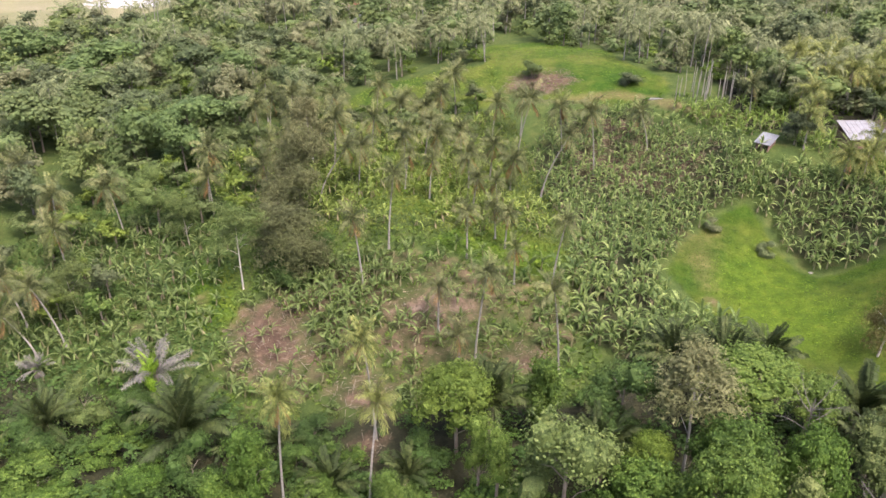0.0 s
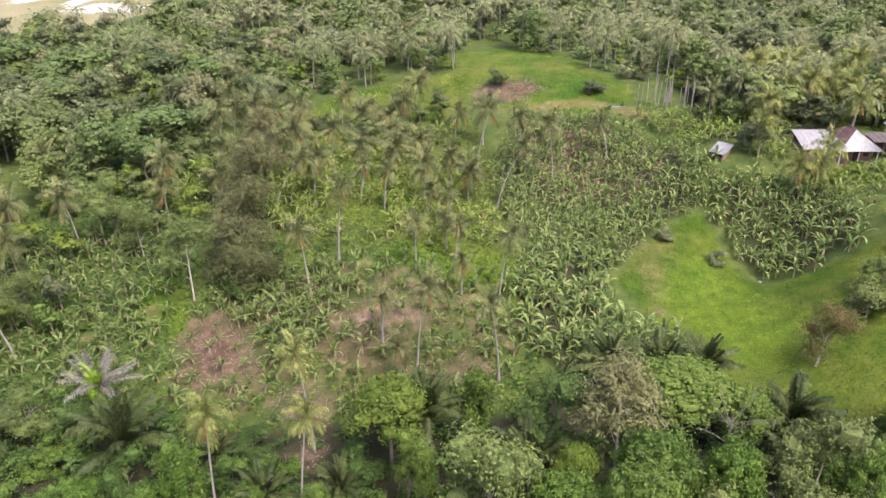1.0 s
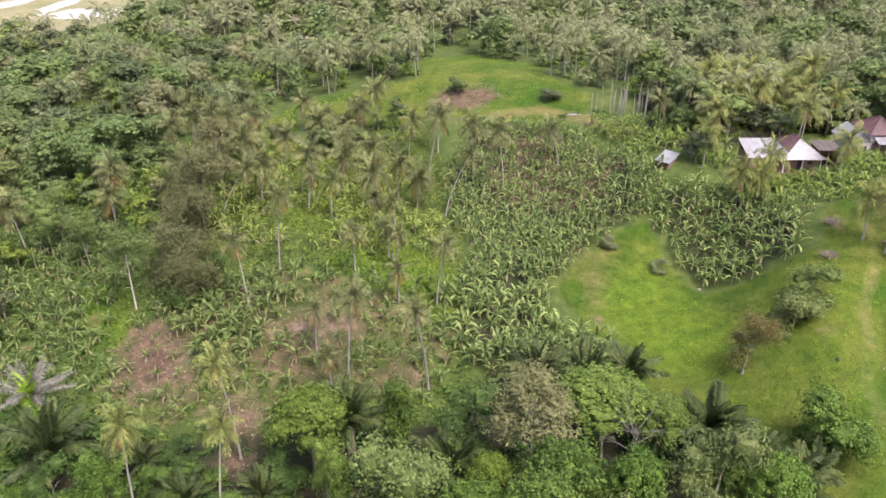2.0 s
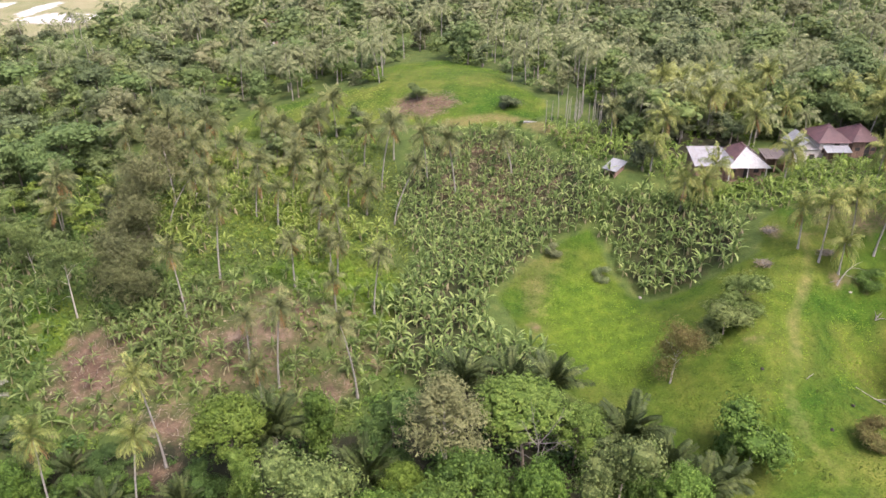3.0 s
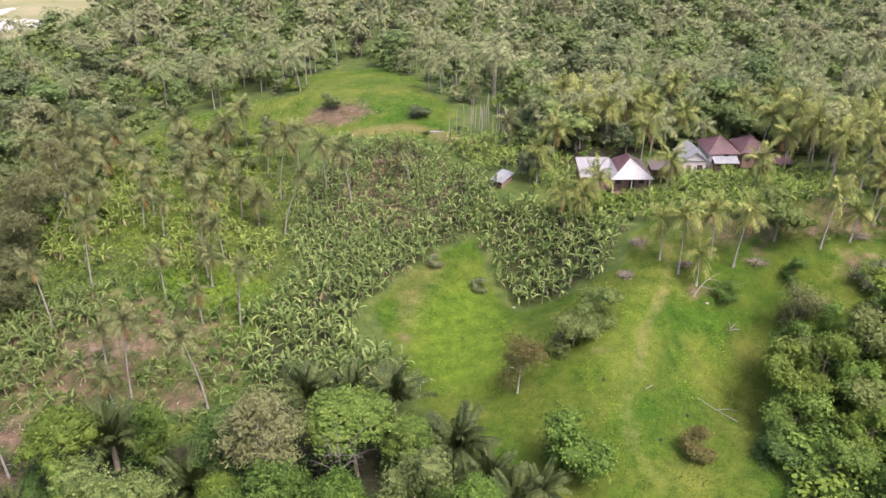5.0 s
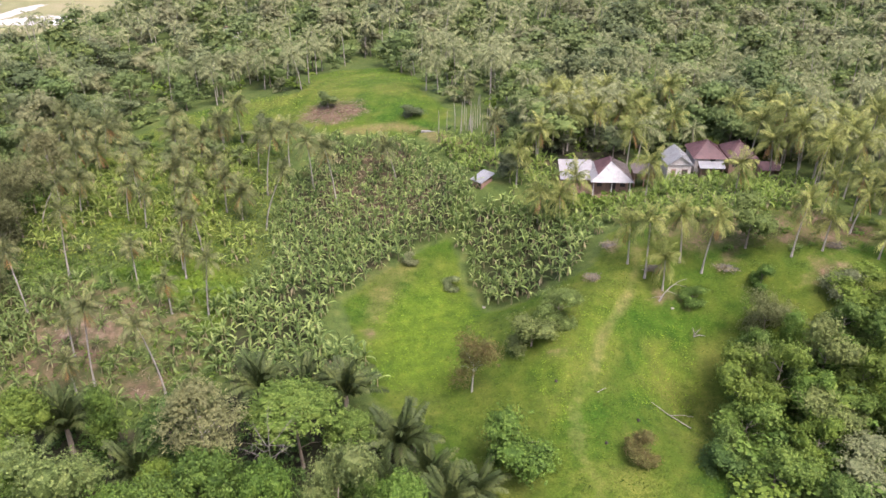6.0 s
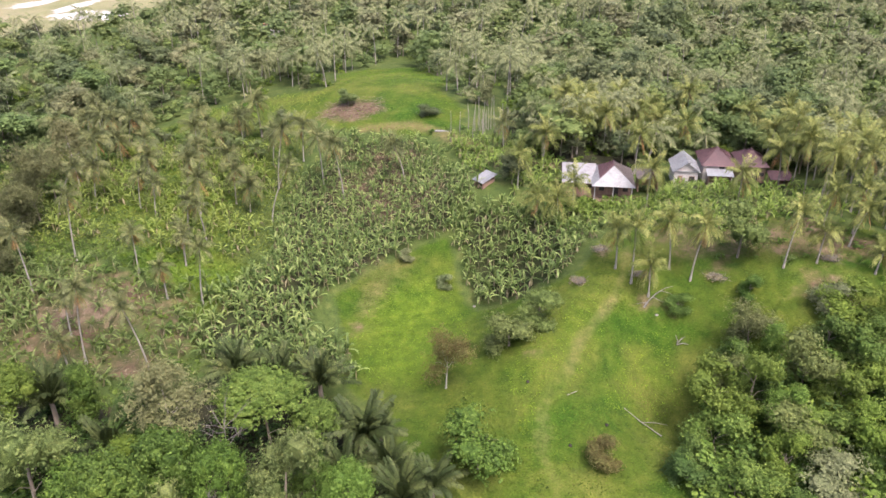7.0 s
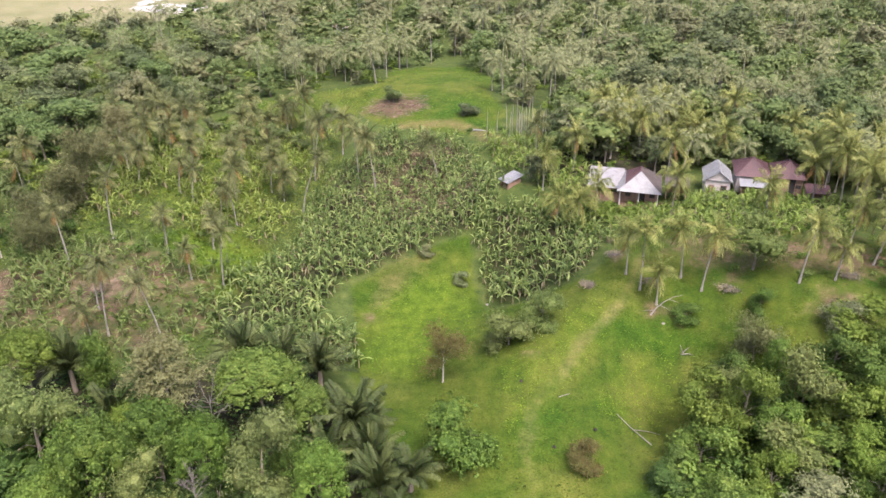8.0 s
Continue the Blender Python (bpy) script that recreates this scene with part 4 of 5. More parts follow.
# ---- trees ----
CROWNS = {
    "broad": [crown(10 + i, 20, 7000, 0.0252, aspect=0.72, heart=2) for i in range(4)], "dome": [crown(20 + i, 24, 7200, 0.0252, "dome", aspect=0.75, heart=2) for i in range(2)],
    "column": [crown(30 + i, 15, 6400, 0.0285, "column", aspect=0.75, heart=2) for i in range(2)], "open": [crown(40 + i, 26, 6000, 0.038, "open", 0.36, 0.3) for i in range(3)],
    "cone": [crown(46 + i, 36, 7200, 0.038, "cone", 0.22, 0.32) for i in range(2)],
    "bush": [crown(50 + i, 18, 7000, 0.033, aspect=0.7, heart=2) for i in range(2)], "mid_broad": [crown(64 + i, 18, 4800, 0.034, aspect=0.75, heart=2) for i in range(3)], "carpet": [crown(55 + i, 14, 3400, 0.044, aspect=0.7, heart=2) for i in range(3)], "far_broad": [crown(60 + i, 18, 2600, 0.047, aspect=0.8, tuft=3, heart=2) for i in range(3)]}
STYLE = {"broad": ("broad", "broad"), "dark": ("broad", "dark"), "dome": ("dome", "dome"), "vine": ("column", "creeper"), "pale": ("broad", "pale"), "yellow": ("dome", "yellow"),
         "wispy": ("cone", "wispy"), "tallwisp": ("open", "tallwisp"), "slender": ("open", "pale"), "grey": ("bush", "grey"), "brown": ("open", "brown"), "creeper": ("bush", "creeper"), "carpet": ("carpet", "creeper"), "drape": ("dome", "creeper"), "bush": ("bush", "broad"), "olive": ("broad", "olive"), "grey_tree": ("open", "tallwisp"), "sapling": ("column", "dome"), "fresh_bush": ("bush", "creeper"), "brown_bush": ("bush", "brown"), "olive_bush": ("bush", "olive"), "dark_bush": ("bush", "dark")}
WORDS = {"broad": "leafy green broadleaf tree with a lumpy crown", "dark": "dense dark green tree with a rounded crown", "dome": "fresh green tree with a wide domed crown",
         "vine": "tall narrow tree draped in bright green creepers", "pale": "grey-green tree with a billowing crown", "yellow": "light yellow-green tree with loose foliage",
         "wispy": "olive-brown tree with thin feathery foliage and pale trunk", "tallwisp": "tall dark casuarina-like tree with feathery brownish foliage", "slender": "slender tree with a white trunk and thin crown",
         "grey": "silvery grey-green shrub with dusty small leaves", "brown": "sparse reddish-leaved small tree", "bush": "rounded green bush on the grass", "drape": "broad-domed tree hung with bright green creepers", "carpet": "low shrub buried under a carpet of creepers", "creeper": "small tree smothered in bright green creepers", "olive": "olive-brown broadleaf tree with dull leaves", "grey_tree": "soft grey-green tree with fine feathery leaves",
         "sapling": "slim light green sapling in small leafy tufts", "fresh_bush": "large fresh green bush hung with creepers", "brown_bush": "dense brownish bush with dry twiggy leaves", "olive_bush": "dense olive-green bush reaching down to the grass", "dark_bush": "dark green bush in the shade of taller trees"}
crown_meshes = {}


def crown_mesh(shape, i, leaf):
    if (shape, i, leaf) not in crown_meshes:
        v, f, twigs = CROWNS[shape][i]
        crown_meshes[shape, i, leaf] = quad_mesh("crown", v, f, LEAF[leaf])
    return crown_meshes[shape, i, leaf]


def tree(kind, x, y, width, h, depth, seed):
    """A tree with a tapered trunk, limbs reaching into the crown, and its crown of leaves."""
    rng = np.random.default_rng(seed)
    shape, leaf = STYLE[kind]
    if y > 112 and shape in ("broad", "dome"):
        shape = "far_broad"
        # distant crowns swap to the leaf colours that have haze painted in
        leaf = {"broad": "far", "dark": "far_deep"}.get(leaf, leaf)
    elif x > 84 and shape in ("broad", "dome"):
        shape = "mid_broad"
    bush = kind in ("bush", "grey", "carpet", "fresh_bush", "brown_bush", "olive_bush", "dark_bush") or h < 5
    t = new("shrub" if bush else "tree")
    t.location = (x, y, ground_z(x, y) - 0.2)
    base = h - depth
    if base < 0.08 * h:
        base, depth = -0.1 * h, 1.1 * h
    r = (0.011 * h + 0.04) * (0.55 if kind == "slender" else 0.72 if shape in ("open", "cone") else 1.0)
    lean = rng.normal(0, 0.03, 2) * h
    top = np.array([lean[0], lean[1], base + depth * (0.42 if shape == "open" else 0.86 if shape == "cone" else 0.55)])
    pieces = [tube([(0, 0, 0), top * (0.3, 0.3, 0.35), top * (0.7, 0.6, 0.7), top], [r * 1.3, r, r * 0.75, r * 0.25], 8, 0.1, rng)]
    airy = shape in ("open", "cone")
    for i in range(7):
        a, u = i * 2.4 + rng.uniform(-0.3, 0.3), rng.uniform(0.35, 0.85)
        p0 = top * u
        end = np.array([math.cos(a) * width * 0.24, math.sin(a) * width * 0.24, 0]) + (0, 0, min(base + depth * (0.5 if airy else 0.62), p0[2] + depth * rng.uniform(0.08, 0.25)))
        pieces.append(tube([p0, p0 * 0.45 + end * 0.55 + (0, 0, depth * 0.05), end], [r * 0.36, r * 0.2, r * 0.06], 5))
    child("trunk", quad_mesh("trunk", *merge(pieces), PALE_BARK if kind in ("wispy", "slender", "brown") else BARK, True), t)
    i = int(rng.integers(len(CROWNS[shape])))
    m = Matrix.Translation((lean[0], lean[1], base)) @ pose(0, 0, 0, 0, 0, rng.uniform(0, 360)) @ Matrix.Diagonal((width * 1.08, width * rng.uniform(0.95, 1.15), depth, 1))
    child("crown", crown_mesh(shape, i, leaf), t, m)
    tagged(t, WORDS[kind], "bush" if bush else "tree", "shrubs" if bush else "trees of the wood")
    return t


# crown kind, place, crown width, level of the tree top, crown depth
NEAR_A = [
    ("yellow", 1.5, 66.3, 9.5, -3.6, 9.0), ("vine", 10.6, 68.5, 6.8, -4.4, 10.0), ("dark", 19.3, 67.4, 9.6, -3.6, 9.5), ("wispy", 25.6, 62.8, 12.2, 1.2, 9.6),
    ("dome", 34.6, 69.2, 11.8, -4.2, 7.0), ("dome", 40.6, 69.0, 7.0, -6.6, 8.0), ("pale", 11.5, 55.0, 10.6, -0.3, 12.0), ("yellow", 20.9, 60.0, 5.0, -7.2, 6.0),
    ("drape", 27.8, 55.6, 9.5, -1.8, 12.0), ("drape", 34.0, 54.8, 7.5, -1.5, 12.0), ("pale", 41.0, 53.8, 9.0, 1.0, 13.0), ("olive", 31.6, 47.4, 7.5, -3.0, 10.0),
    ("drape", 18.4, 54.0, 8.5, -5.0, 10.0), ("dome", 48.0, 54.8, 7.0, -2.6, 10.0), ("dome", 44.5, 57.5, 5.5, -5.0, 8.0)]
NEAR_B = [
    # first five: dark leaves chosen to paint the shade between taller crowns
    ("dark", 36.5, 53.5, 7.0, -8.0, 9.0), ("dark", 30.0, 52.5, 7.0, -8.0, 9.0), ("dark", 42.5, 52.5, 7.5, -7.5, 9.0), ("dark", 24.0, 53.0, 6.0, -8.5, 8.0), ("dark", 47.0, 50.5, 7.0, -8.0, 9.0), ("dome", 18.8, 46.6, 9.0, -7.0, 9.0),
    ("creeper", -32.1, 61.5, 6.0, -13.0, 4.5), ("creeper", -22.0, 58.5, 5.5, -11.5, 6.0), ("drape", -13.0, 59.5, 5.5, -12.5, 5.0), ("broad", -4.8, 59.0, 6.0, -12.0, 6.0), ("dark", -45.0, 67.5, 7.0, -12.0, 5.5), ("dark", -20.5, 62.5, 5.0, -13.0, 4.5),
    ("sapling", 5.3, 58.0, 4.4, -5.5, 7.0), ("sapling", -5.0, 57.0, 4.0, -10.0, 5.0), ("sapling", 3.6, 60.5, 4.0, -6.2, 7.0), ("drape", 24.0, 49.5, 9.0, 0.5, 12.0),
    ("dark", -26.4, 62.0, 6.0, -10.4, 7.0), ("vine", -18.7, 58.8, 6.5, -6.0, 9.0), ("pale", -41.8, 72.6, 6.6, -11.0, 5.8), ("dark", -36.2, 72.0, 5.2, -11.4, 5.2),
    ("slender", -28.4, 96.2, 9.0, 1.6, 8.0),
    ("tallwisp", -22.0, 113.0, 12.5, 7.5, 18.0), ("tallwisp", -22.8, 107.5, 12.0, 3.0, 14.0), ("tallwisp", -23.0, 102.0, 12.5, 0.0, 12.5), ("tallwisp", -19.8, 98.0, 10.5, -2.5, 9.0)]
NEAR_C = [
    ("yellow", 94.0, 79.0, 7.6, -1.6, 9.0), ("sapling", 98.0, 86.5, 5.0, -3.2, 7.0), ("broad", 105.5, 88.0, 6.6, -1.4, 7.0), ("dome", 97.8, 75.6, 6.2, -5.2, 7.0), ("vine", 93.2, 85.4, 4.6, -5.0, 7.0), ("olive", 91.2, 82.0, 6.0, -5.2, 6.0), ("yellow", 105.0, 79.5, 7.0, -3.4, 8.0), ("olive", 101.5, 83.0, 8.4, -1.0, 9.0), ("dome", 89.3, 73.3, 9.0, -7.6, 8.0), ("olive", 99.0, 75.2, 9.0, -6.8, 8.0),
    ("yellow", 89.5, 77.6, 7.5, -3.6, 9.0), ("grey", 102.0, 66.8, 9.5, -8.8, 6.0), ("dome", 102.5, 74.0, 7.5, -7.0, 7.0), ("broad", 86.8, 70.4, 6.0, -10.0, 5.0), ("drape", 90.5, 65.5, 7.5, -9.0, 6.0), ("yellow", 97.0, 70.5, 5.5, -7.1, 7.0), ("yellow", 107.0, 73.5, 7.0, -4.8, 7.0), ("dome", 110.8, 84.5, 8.0, -0.1, 7.5), ("yellow", 114.0, 90.0, 8.0, 2.1, 7.5), ("broad", 112.0, 78.0, 7.5, -2.6, 7.5), ("broad", 97.0, 63.5, 7.0, -9.1, 6.0), ("grey_tree", 96.5, 91.0, 8.8, -1.6, 8.0), ("yellow", 109.5, 92.5, 9.5, 0.0, 8.0),
    ("grey", 106.8, 94.0, 5.6, -0.4, 5.0), ("fresh_bush", 61.0, 67.8, 9.6, -6.8, 10.2), ("brown_bush", 76.0, 69.4, 4.8, -10.2, 5.4), ("yellow", 107.5, 79.5, 8.0, -2.4, 9.0),
    ("broad", 92.5, 84.0, 6.5, -5.0, 8.0), ("dark", 97.5, 80.5, 6.0, -6.0, 8.0), ("dome", 93.0, 67.5, 8.0, -9.0, 7.0), ("dark", 86.0, 69.5, 7.0, -11.0, 6.0), ("dome", 108.0, 70.0, 9.0, -5.0, 9.0)]
for n_, (x, y) in enumerate(scatter([(-66, 52), (-66, 64.5), (-45, 64.5), (-38, 62), (-33.5, 57), (-32, 50)], 4.3, 71)):
    tree("carpet", x, y, 5.6 + n_ % 3 * 0.7, 2.9 + n_ % 4 * 0.5, 3.0 + n_ % 3 * 0.4, 700 + n_)
for n_, (kind, x, y, w, top, deep) in enumerate(NEAR_A + NEAR_B + NEAR_C):
    tree(kind, x, y, w, top - ground_z(x, y) + 0.2, deep, 600 + n_)
# crown kind, place, crown width, height, crown depth
TREES_A = [
    ("brown", 55.3, 82.0, 7.4, 11.2, 9.4), ("olive_bush", 63.5, 87.6, 7.2, 6.0, 6.7), ("olive_bush", 67.4, 92.1, 7.0, 6.0, 6.4),
    ("olive", 96.5, 104.4, 8.4, 9.4, 7.6), ("bush", 97.2, 97.7, 3.9, 4.2, 4.3), ("bush", 87.4, 97.0, 4.4, 3.0, 3.2),
    ("grey", 44.2, 115.3, 3.2, 2.2, 2.3), ("grey", 51.5, 110.4, 3.2, 2.8, 2.9), ("bush", -15.9, 64.1, 3.6, 4.8, 3.6),
    ("dark_bush", -1.6, 64.6, 5.5, 5.0, 5.2), ("dark_bush", -14.6, 68.6, 4.6, 3.4, 3.6), ("dark_bush", -20.6, 95.6, 5.5, 4.6, 4.6), ("dark_bush", -23.2, 99.0, 5.0, 5.0, 5.0), ("dark_bush", -17.6, 100.5, 4.5, 4.0, 4.0), ("slender", -50.8, 92.3, 6.9, 9.4, 6.9), ("slender", -38.7, 106.4, 5.9, 9.8, 7.6), ("pale", -44.8, 111.6, 9.0, 10.8, 8.6),
    ("broad", -55.8, 133.4, 13.1, 13.0, 12.1), ("broad", -46.2, 131.9, 9.0, 11.5, 9.0), ("dark", -64.8, 114.8, 8.1, 10.0, 8.1),
    ("dark", -62.5, 196.4, 15.5, 11.2, 8.4), ("broad", -49.4, 177.7, 14.2, 13.1, 10.3)]
TREES_B = [
    ("broad", -48.8, 144.3, 15.0, 12.3, 8.6), ("dark", -61.4, 149.3, 13.3, 12.4, 8.9), ("broad", -78.4, 145.5, 16.2, 14.0, 11.9),
    ("dark", -85.3, 164.4, 12.0, 12.8, 9.6), ("broad", -104.2, 198.8, 18.5, 13.7, 11.4), ("broad", -79.4, 182.0, 19.7, 13.3, 10.5),
    ("broad", -71.0, 156.9, 15.0, 12.6, 9.3), ("broad", -41.0, 147.1, 12.0, 11.4, 8.8), ("dark", -32.9, 164.0, 7.2, 13.4, 10.8),
    ("wispy", -22.3, 127.2, 10.5, 14.2, 10.5), ("tallwisp", -19.4, 95.8, 8.1, 9.0, 8.1), ("broad", 101.8, 159.1, 13.1, 15.5, 13.1),
    ("dark", 108.0, 165.8, 13.6, 15.5, 11.1), ("broad", 120.0, 171.0, 13.9, 17.3, 12.6), ("dark", 89.9, 193.3, 15.5, 15.4, 12.7),
    ("broad", 64.5, 152.2, 10.3, 11.6, 9.1), ("broad", 107.3, 151.9, 10.3, 11.6, 9.2)]
TREES_C = [
    ("dark", 61.5, 130.4, 6.1, 6.5, 5.1), ("dark", 40.4, 167.8, 5.5, 3.2, 3.0), ("broad", 20.1, 174.9, 5.2, 4.4, 3.9),
    ("broad", 112.8, 201.7, 16.7, 16.0, 13.9), ("dark", 105.6, 259.7, 21.2, 17.8, 17.7), ("broad", 84.9, 231.3, 21.1, 16.3, 14.6),
    ("dark", 75.2, 182.4, 13.3, 14.6, 13.3), ("broad", 124.0, 186.6, 14.1, 15.4, 12.8), ("broad", 112.0, 156.2, 12.2, 12.4, 8.9),
    ("dark", 120.7, 158.3, 12.2, 13.0, 10.0)]
for n_, spec in enumerate(TREES_A + TREES_B + TREES_C):
    tree(*spec, 500 + n_)

# ---- withered palms ----
grey_palm = sago_palm(-34.9, 77.1, 4.6, 5.6, 450, True, 2)
child("creeper", crown_mesh("carpet", 0, "lime"), grey_palm, Matrix.Translation((0.2, -1.5, 0.8)) @ Matrix.Diagonal((2.8, 2.4, 5.6, 1)), "bright green creeper covering the heart")
sago_palm(-51.5, 80.6, 2.2, 4.0, 451, True, -1)

# ---- banana plants ----
def banana_blade(length, rise, droop, width):
    """A long folded leaf on its stalk, arching along +x, with a raised midrib and a ragged edge."""
    n = 5
    s = np.linspace(0, 1, n)
    ang = rise - droop * s ** 1.4
    P = np.zeros((n, 3))
    P[1:, 0] = np.cumsum(np.cos(ang[:-1])) * length / (n - 1)
    P[1:, 2] = np.cumsum(np.sin(ang[:-1])) * length / (n - 1)
    w = width * np.array([0.06, 0.85, 1.0, 0.85, 0.12]) * 0.5
    rag = 1 + 0.3 * np.sin(np.arange(n) * 2.7 + length * 9)
    up = np.stack([-np.sin(ang), 0 * ang, np.cos(ang)], 1)
    L = P + up * (w * 0.45)[:, None]
    Rr = L.copy()
    L[:, 1] += w * rag
    Rr[:, 1] -= w * rag[::-1]
    V = np.concatenate([L, P, Rr])
    i = np.arange(n - 1)
    F = np.concatenate([np.stack([i, i + n, i + n + 1, i + 1], 1), np.stack([i + n, i + 2 * n, i + 2 * n + 1, i + n + 1], 1)])
    return V, F


BLADES = [banana_blade(1.9, 1.4, 0.8, 0.36), banana_blade(2.2, 1.1, 1.35, 0.37), banana_blade(2.2, 0.75, 1.6, 0.37), banana_blade(2.0, 0.35, 1.6, 0.34), banana_blade(1.6, -0.7, 0.8, 0.24)]
BLADE_MESHES = [quad_mesh("leaf", *b, BANANA) for b in BLADES]
DRY_BLADE = quad_mesh("dry_leaf", *BLADES[4], STRAW)
STEM_MESH = quad_mesh("pseudostem", *tube([(0, 0, -0.15), (0.02, 0, 0.7), (0, 0.02, 1.5)], [0.14, 0.115, 0.06], 7), STEM, True)


def banana_plant(x, y, size, seed):
    rng = np.random.default_rng(seed)
    p = new("banana_plant")
    p.matrix_basis = pose(x, y, ground_z(x, y), rng.uniform(-13, 13), rng.uniform(-13, 13), rng.uniform(0, 360)) @ Matrix.Scale(size, 4)
    child("pseudostem", STEM_MESH, p)
    k = int(rng.integers(7, 10))
    for i in range(k):
        u = (i + 0.5) / k
        m = pose(0, 0, 1.46 - 0.2 * u, rng.uniform(-25, 25), rng.uniform(-20, 20), i * 137.5 + rng.uniform(-25, 25)) @ Matrix.Diagonal((*rng.uniform(0.75, 1.15, 3), 1))
        child("leaf", BLADE_MESHES[min(3, int(u * 4))], p, m)
    if seed % 3 == 0:
        child("dry_leaf", DRY_BLADE, p, pose(0, 0, 1.25, 0, 0, rng.uniform(0, 360)), "withered brown leaf")
    tagged(p, "banana plant with broad arching green leaves on thick stem", "banana plant", "banana plants")


def banana_piece(rng):
    """One banana plant without its stem: vertices, faces and a material number for each face (0 green, 2 withered)."""
    out, kinds = [], []
    k, withered = int(rng.integers(7, 10)), int(rng.integers(0, 3))
    for i in range(k + withered):
        u = min(0.99, (i + 0.5) / k)
        v, f = BLADES[4 if i >= k else min(3, int(u * 4))]
        kinds += [2 if i >= k else 0] * len(f)
        a, b = i * 2.4 + rng.uniform(-0.5, 0.5), rng.uniform(-0.4, 0.4)
        w = v * rng.uniform(0.8, 1.15, 3)
        x, z = w[:, 0] * math.cos(b) + w[:, 2] * math.sin(b), w[:, 2] * math.cos(b) - w[:, 0] * math.sin(b)
        out.append((np.stack([x * math.cos(a) - w[:, 1] * math.sin(a), x * math.sin(a) + w[:, 1] * math.cos(a), z + 1.45 - 0.2 * u], 1), f))
    return (*merge(out), kinds)


rng_b = np.random.default_rng(77)
PIECES = [banana_piece(rng_b) for _ in range(8)]
STEM_PIECE = tube([(0, 0, -0.1), (0, 0, 1.5)], [0.13, 0.07], 5)
singles, groves = [], {}
gappy = lambda x, y: np.sin(x * 0.33 + 0.7) + np.sin(y * 0.27 + x * 0.12) + 0.6 * np.sin(x * 0.8 - y * 0.6) > -0.75
not_bare = lambda x, y: np.min([edge_distance(p, x, y) * np.where(inside(p, x, y), -1, 1) for p in BARE], axis=0) > -0.6
for key, poly, gap, big in (("clearing", BARE[0], 3.3, 0.7), ("clearing", BARE[1], 3.3, 0.72), ("thick", THICK, 1.9, 0.88), ("clearing", CLEARING, 2.6, 0.84), ("garden", GARDEN, 2.2, 0.92), ("grove", GROVE_A, 1.5, 0.86), ("grove", GROVE_B, 1.5, 0.86), ("grove", [(50.5, 120), (53, 135), (56, 129), (55.3, 119), (52.5, 117)], 1.5, 0.84), ("young", GARDEN_B, 2.6, 1.15),
                            ("young", PALM_GROVE, 2.2, 0.9), ("yard", YARD, 2.0, 0.85), ("yard", [(46, 158), (62, 152), (70, 141), (69.5, 128), (62, 127), (60.5, 134.5), (54, 136), (52, 138)], 2.1, 0.9)):
    for i, (x, y) in enumerate(scatter(poly, gap, len(key) + int(gap * 10), gappy if key == "young" else not_bare if key not in ("grove", "yard") and poly not in BARE else None)):
        if key == "grove" and y > 124 and rng_b.random() < 0.28:
            continue
        s = big * rng_b.uniform(0.72, 1.2)
        if key == "grove" and y < 112:
            if rng_b.random() < 0.3:
                continue
            s *= 1.22
        if y < 104 and key != "young" and len(singles) < 295:
            singles.append((x, y, s))
        else:
            groves.setdefault(key, []).append((x, y, s))
for i, (x, y, s) in enumerate(singles):
    banana_plant(x, y, s, 1000 + i)
GROVE_WORDS = {"thick": "thick clump of banana plants on the slope", "clearing": "banana plants scattered on cleared slope", "garden": "banana plants in a green weedy garden", "grove": "dense grove of grey-green banana plants",
               "young": "yellow-green young banana plants under the palms", "yard": "banana plants and crops below the houses"}
for key, spots in groves.items():
    pcs, idx = [], []
    xy = np.array(spots)
    zz = heights(xy[:, 0], xy[:, 1])
    for (x, y, s), z in zip(spots, zz):
        a = rng_b.uniform(0, 6.28)
        body = PIECES[int(rng_b.integers(8))]
        pcs += [placed(body, x, y, z, a, s), placed(STEM_PIECE, x, y, z, a, s)]
        idx += body[2] + [1] * len(STEM_PIECE[1])
    V, F = merge(pcs)
    ob = new("banana_grove", quad_mesh("banana_grove", V, F, [BANANA_YOUNG if key in ("young", "yard") else BANANA_STUFF, STEM, STRAW], index=idx))
    tagged(ob, GROVE_WORDS[key], "banana grove", kind="stuff")

# ---- far woods: many palms and trees ----
rng_f = np.random.default_rng(5)


def far_palm_piece(seed, pairs=7, count=15):
    rng = np.random.default_rng(seed)
    out = []
    for i in range(count):
        u = (i + 0.5) / count
        v, f = frond(3.6, 1.35 - 1.7 * u, 1.3 + 0.5 * u, pairs, 0.85, 2.6 / pairs, False, 0.9 + 0.5 * u)
        a = i * 2.4 + rng.uniform(-0.25, 0.25)
        out.append((np.stack([v[:, 0] * math.cos(a) - v[:, 1] * math.sin(a), v[:, 0] * math.sin(a) + v[:, 1] * math.cos(a), v[:, 2]], 1) * rng.uniform(0.85, 1.15), f))
    return merge(out)


FAR_PALMS = [far_palm_piece(i, 10, 16) for i in range(5)]
FARTHER_PALMS = [far_palm_piece(10 + i, 5, 13) for i in range(5)]
FAR_TREES = [crown(70 + i, 13, 850, 0.053, sh, aspect=0.85, tuft=3, heart=2) for i, sh in enumerate(("round", "round", "dome", "round", "column"))]
FARTHER_TREES = [crown(80 + i, 9, 340, 0.1, sh, aspect=0.85, tuft=3, heart=1) for i, sh in enumerate(("round", "dome", "round"))]
